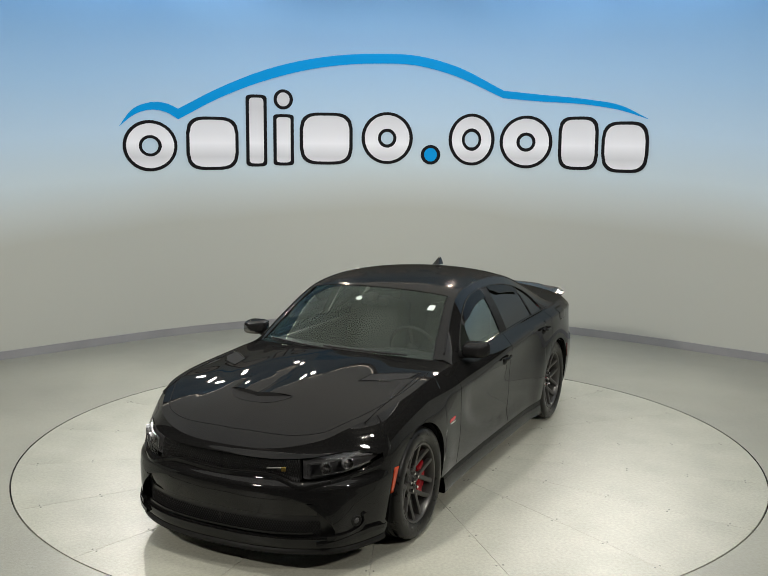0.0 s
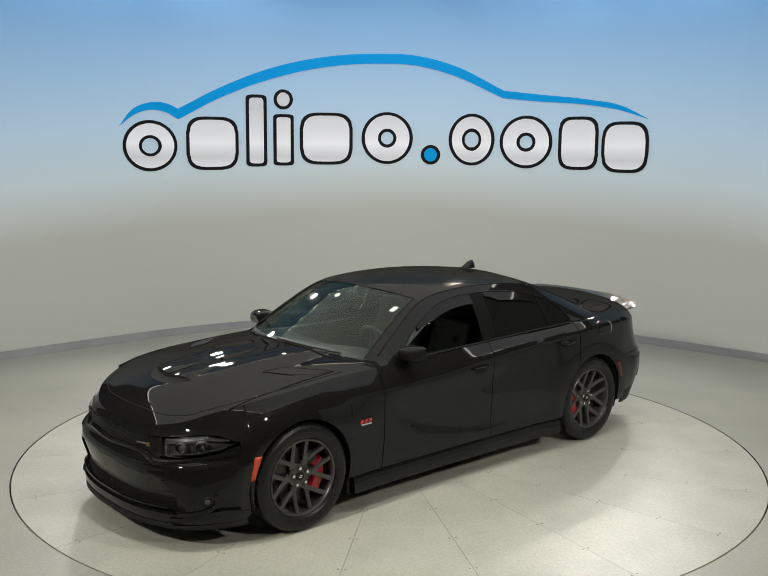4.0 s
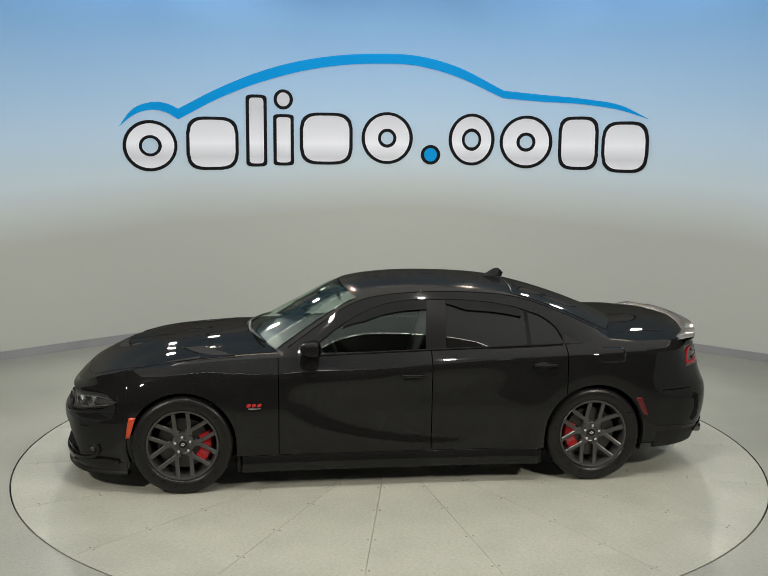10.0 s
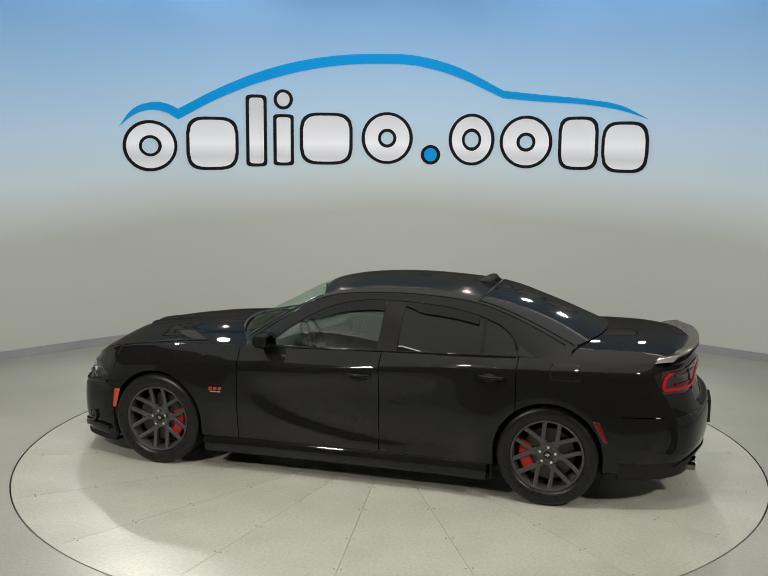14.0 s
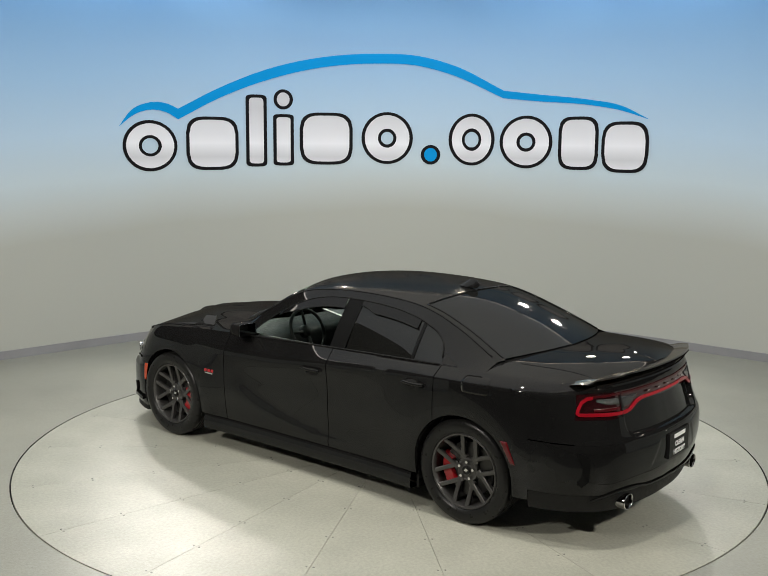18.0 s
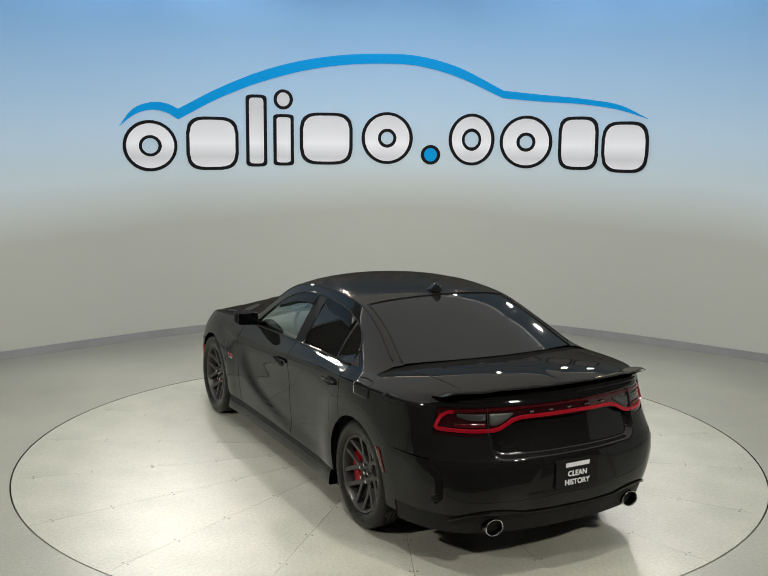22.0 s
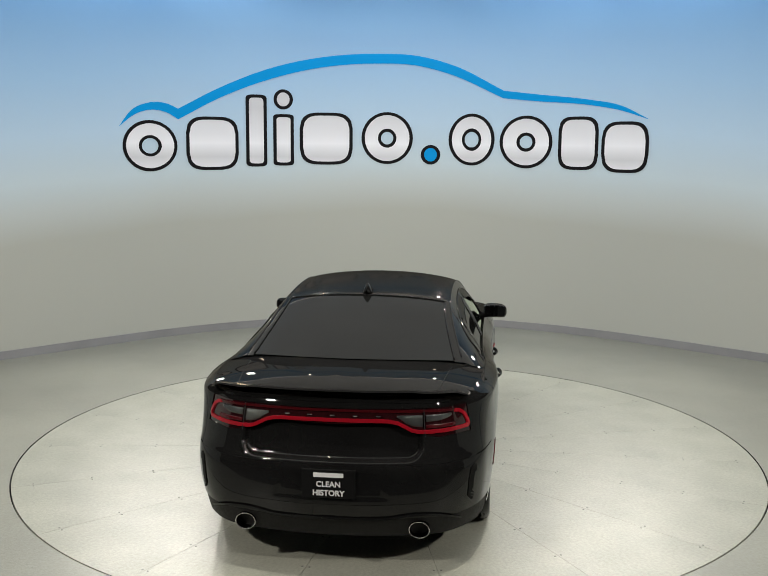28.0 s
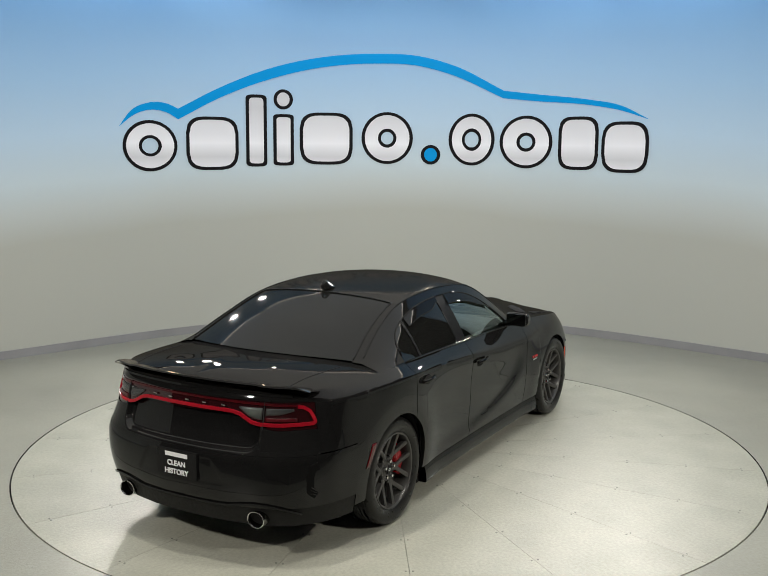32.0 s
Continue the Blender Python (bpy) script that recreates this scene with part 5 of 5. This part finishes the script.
# spoiler on the trunk edge
def spoiler_at(u, v):
    y = -0.785 + 1.57 * u
    k = abs(y) / 0.785
    xt = -2.53 + 0.19 * k**2.4
    chord = (0.15 + 0.06 * k**2) * (1 - 0.45 * ease(k, 0.9, 1.0))
    zt = 1.094 + 0.010 * (1 - ease(abs(y), 0.45, 0.56)) - 0.010 * k**2 - 0.02 * ease(k, 0.9, 1.0)
    prof = ((0.0, 0.0), (0.02, 0.010), (0.35, 0.002), (1.0, -0.034), (1.0, -0.05), (0.3, -0.03), (0.0, -0.012))
    i = min(int(v * 6), 5)
    f = v * 6 - i
    c = prof[i][0] + (prof[i + 1][0] - prof[i][0]) * f
    z = prof[i][1] + (prof[i + 1][1] - prof[i][1]) * f
    end = 1 - 0.9 * ease(k, 0.93, 1.0)
    return (xt + chord * c, y, zt + z * (0.35 + 0.65 * end))


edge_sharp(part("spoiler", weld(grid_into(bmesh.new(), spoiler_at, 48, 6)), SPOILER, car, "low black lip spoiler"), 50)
# seam of the trunk lid on the deck
DECK_POINTS = np.array([deck_fn(u / 60, v / 40) for u in range(61) for v in range(41)])
for sign in (1, -1):
    pts = []
    for k in range(13):
        x, y = -1.80 - 0.56 * k / 12, 0.665 - 0.055 * k / 12
        d = (DECK_POINTS[:, 0] - x) ** 2 + (DECK_POINTS[:, 1] - y) ** 2
        near = np.argsort(d)[:4]
        w = 1 / (d[near] + 1e-7)
        pts.append((x, y * sign, float((DECK_POINTS[near, 2] * w).sum() / w.sum()) + 0.0005))
    part("deck_seam", tube_into(bmesh.new(), pts, 0.0028, 6), SHADOW, car)

# aerial fin
bm = bmesh.new()


def fin_at(u, v):
    x = -0.845 - 0.165 * u
    h = 0.062 * math.sin(math.pi * 0.5 * min(u / 0.72, 1)) ** 1.5 * (1 - 0.55 * ease(u, 0.8, 1.0))
    w = 0.036 * math.sqrt(max(1 - (2 * u - 1) ** 4, 0.02))
    a = math.pi * v
    return (x - 0.012 * math.sin(a) * u, w * math.cos(a) * (1 - 0.55 * math.sin(a)), 1.445 + 0.01 * (1 - u) + (h + 0.003) * math.sin(a))


part("roof_aerial", grid_into(bm, fin_at, 16, 12), PAINT, car, "small black shark-fin aerial")

# ---- inside the cabin ----
part("cabin_floor", box_into(bmesh.new(), -1.7, 1.05, -0.72, 0.72, 0.42, 0.46), SHADOW, car, smooth=False)


def dash_at(u, v):
    y = -0.74 + 1.48 * u
    prof = ((1.0, 0.97), (0.86, 1.0), (0.62, 0.985), (0.55, 0.95), (0.52, 0.80), (0.60, 0.55))
    i = min(int(v * 5), 4)
    f = v * 5 - i
    hump = 0.03 * math.exp(-((y - 0.36) / 0.2) ** 2) * (1 if 1 <= i <= 3 else 0.3)
    return (prof[i][0] + (prof[i + 1][0] - prof[i][0]) * f - 0.1 * (y / 0.74) ** 2, y, prof[i][1] + (prof[i + 1][1] - prof[i][1]) * f + hump)


part("dashboard", grid_into(bmesh.new(), dash_at, 24, 15), LEATHER, car)
for sign in (1, -1):
    part("door_card", box_into(bmesh.new(), -1.25, 0.62, 0.70 * sign if sign > 0 else -0.755, 0.755 if sign > 0 else -0.70, 0.46, 0.985, bevel=0.02), LEATHER, car)


def seat_shape(w, depth, h, m):
    bm = bmesh.new()
    bmesh.ops.create_cube(bm, size=1)
    bmesh.ops.subdivide_edges(bm, edges=bm.edges, cuts=4, use_grid_fill=True)
    for v in bm.verts:
        c = v.co.copy()
        r = c.normalized() * 0.62
        k = 0.35
        q = c * (1 - k) + r * k
        q.x += 0.08 * (abs(2 * c.y) ** 3) * (0.5 if c.x > 0 else 0)
        v.co = m @ Vector((q.x * depth, q.y * w, q.z * h))
    return bm


for sign in (1, -1):
    seat = new("front_seat")
    seat.parent = car
    tagged(seat, "black bucket seat")
    part("cushion", seat_shape(0.54, 0.56, 0.2, pose(-0.12, 0.37 * sign, 0.60)), LEATHER, seat)
    part("backrest", seat_shape(0.54, 0.17, 0.66, pose(-0.46, 0.37 * sign, 0.86, 0, -20, 0)), LEATHER, seat)
    part("headrest", seat_shape(0.27, 0.11, 0.2, pose(-0.61, 0.37 * sign, 1.19, 0, -14, 0)), LEATHER, seat)
part("rear_bench", seat_shape(1.36, 0.2, 0.66, pose(-1.28, 0, 0.86, 0, -22, 0)), LEATHER, car)
m = pose(0.42, 0.37, 0.985, 0, -66, 0)
steer = part("steering_wheel", tube_into(bmesh.new(), [m @ Vector((0.185 * math.cos(2 * math.pi * k / 36), 0.185 * math.sin(2 * math.pi * k / 36), 0)) for k in range(36)], 0.015, 8, True), LEATHER, car)
bm = bmesh.new()
cyl_into(bm, 0.06, 0.05, m @ Matrix.Translation((0, 0, -0.02)), 24, 0.045)
for a in (0, 90, 180):
    tube_into(bm, [m @ Vector((0.05 * math.cos(radians(a)), 0.05 * math.sin(radians(a)), -0.01)), m @ Vector((0.18 * math.cos(radians(a)), 0.18 * math.sin(radians(a)), 0))], 0.013, 6)
part("steering_hub", bm, LEATHER, steer)
part("rear_view_mirror", box_into(bmesh.new(), -0.014, 0.014, -0.115, 0.115, -0.033, 0.033, pose(0.34, 0.0, 1.305, 0, 12, 0), 0.012), PLASTIC, car)
part("mirror_stem", box_into(bmesh.new(), 0.33, 0.43, -0.03, 0.03, 1.31, 1.375, bevel=0.01), PLASTIC, car)
part("windscreen_sticker", box_into(bmesh.new(), -0.0015, 0.0015, -0.025, 0.025, -0.03, 0.03, pose(0.372, 0.494, 1.295, 0, -62, 0)), WHITE, car, "small white windscreen sticker", smooth=False)
part("windscreen_sticker", cyl_into(bmesh.new(), 0.024, 0.002, pose(0.46, -0.075, 1.34, 0, 28, 0), 20), WHITE, car, "small round white windscreen sticker", smooth=False)


# ---- overlay logo, added on the wall as plain shapes ----
logo = new("wall_logo")
tagged(logo, "logo graphic added on the wall, blue roof-shaped swoosh over black-edged white shapes", "logo")


def on_wall(deg, z, proud):
    a = radians(deg)
    r = wall_r(a) - proud
    return (r * math.sin(a), r * math.cos(a), z)


def wall_strip(name, lo, hi, d0, d1, n, proud, mat, label=""):
    """A shape between two edges, functions of the direction in degrees."""
    bm = bmesh.new()
    top, low = [], []
    rows = []
    for i in range(n + 1):
        d = d0 + (d1 - d0) * i / n
        a, b = lo(d), max(hi(d), lo(d) + 0.002)
        rows.append([bm.verts.new(on_wall(d, a + (b - a) * j / 3, proud)) for j in range(4)])
    for a, b in zip(rows, rows[1:]):
        for j in range(3):
            bm.faces.new((a[j], b[j], b[j + 1], a[j + 1]))
    return part(name, bm, mat, logo, label, smooth=False)


def wall_ring(name, dc, zc, rd, rz, hole, proud, mat):
    """A disc or ring; hole is the part of its radius left open."""
    bm = bmesh.new()
    rows = []
    for i in range(49):
        a = 2 * math.pi * i / 48
        rows.append([bm.verts.new(on_wall(dc + rd * f * math.cos(a), zc + rz * f * math.sin(a), proud)) for f in (hole + (1 - hole) * j / 3 for j in range(4))])
    for a, b in zip(rows, rows[1:]):
        for j in range(3):
            bm.faces.new((a[j], b[j], b[j + 1], a[j + 1]))
    bmesh.ops.remove_doubles(bm, verts=bm.verts, dist=0.0005)
    return part(name, bm, mat, logo, smooth=False)


ROOF_TOP = curve([(-39.42, 2.69), (-38.02, 2.852), (-35.3, 2.977), (-33.88, 2.992), (-32.11, 2.967), (-30.84, 2.915)])
ROOF_LOW = curve([(-39.42, 2.688), (-37.48, 2.817), (-34.27, 2.895), (-32.15, 2.851), (-30.84, 2.782)])
wall_strip("swoosh", ROOF_LOW, ROOF_TOP, -39.42, -30.84, 24, 0.008, LOGO_BLUE)
ROOF_TOP2 = curve([(-30.84, 2.915), (-24.57, 3.202), (-17.45, 3.463), (-10.44, 3.622), (-2.12, 3.689), (3.41, 3.666), (8.96, 3.528), (15.9, 3.2)])
ROOF_LOW2 = curve([(-30.84, 2.782), (-24.6, 3.071), (-17.47, 3.323), (-10.45, 3.488), (-2.12, 3.559), (3.42, 3.537), (8.29, 3.419), (15.9, 3.1)])
wall_strip("swoosh", ROOF_LOW2, ROOF_TOP2, -30.84, 15.9, 70, 0.008, LOGO_BLUE)
ROOF_TOP3 = curve([(15.9, 3.2), (20.92, 3.145), (27.97, 3.073), (32.9, 2.987), (36.78, 2.821)])
ROOF_LOW3 = curve([(15.9, 3.1), (20.95, 3.056), (28.0, 3.005), (32.93, 2.926), (36.78, 2.818)])
wall_strip("swoosh", ROOF_LOW3, ROOF_TOP3, 15.9, 36.78, 40, 0.008, LOGO_BLUE)
EDGE_D, EDGE_Z = 0.48, 0.041


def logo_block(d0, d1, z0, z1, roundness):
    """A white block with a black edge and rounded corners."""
    for name, inset, proud, mat in (("edge", 0, 0.006, LOGO_BLACK), ("face", 1, 0.010, LOGO_WHITE)):
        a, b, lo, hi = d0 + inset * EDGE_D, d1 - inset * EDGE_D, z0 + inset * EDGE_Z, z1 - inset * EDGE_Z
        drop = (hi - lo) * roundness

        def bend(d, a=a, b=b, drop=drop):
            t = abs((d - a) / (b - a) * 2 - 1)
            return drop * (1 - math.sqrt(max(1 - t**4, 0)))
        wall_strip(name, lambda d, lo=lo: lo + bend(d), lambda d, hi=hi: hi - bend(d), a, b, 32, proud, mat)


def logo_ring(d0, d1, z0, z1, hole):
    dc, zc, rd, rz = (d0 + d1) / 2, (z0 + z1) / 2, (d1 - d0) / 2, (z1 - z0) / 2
    wall_ring("edge", dc, zc, rd, rz, max(hole - 0.12, 0), 0.006, LOGO_BLACK)
    wall_ring("face", dc, zc, rd - EDGE_D, rz - EDGE_Z, hole * rd / (rd - EDGE_D) if hole else 0, 0.010, LOGO_WHITE)


logo_ring(-39.03, -31.05, 2.131, 2.768, 0.42)
logo_block(-29.75, -22.07, 2.139, 2.825, 0.3)
logo_block(-20.97, -17.91, 2.179, 3.122, 0.05)
logo_block(-17.0, -14.02, 2.191, 2.873, 0.05)
logo_ring(-16.92, -14.12, 2.934, 3.198, 0)
logo_block(-13.17, -5.56, 2.204, 2.901, 0.3)
logo_ring(-4.3, 3.05, 2.214, 2.916, 0.36)
wall_ring("edge", 5.61, 2.345, 1.40, 0.132, 0, 0.006, LOGO_BLACK)
wall_ring("face", 5.61, 2.345, 1.40 - EDGE_D, 0.132 - EDGE_Z, 0, 0.010, LOGO_BLUE)
logo_ring(8.17, 14.77, 2.206, 2.90, 0.42)
logo_ring(15.49, 23.12, 2.179, 2.873, 0.36)
logo_block(23.97, 29.76, 2.174, 2.858, 0.25)
logo_block(30.21, 36.97, 2.152, 2.793, 0.35)


def motions():
    """The turntable and the car on it turn at one steady pace."""
    times = [i * 0.5 for i in range(65)]
    walk(turntable, [(t, pose(0, 0, 0, 0, 0, START + SPIN * t)) for t in times])
    walk(car, [(t, pose(0, 0, 0, 0, 0, START + SPIN * t) @ pose(CAR_X, CAR_Y, 0)) for t in times])


motions()
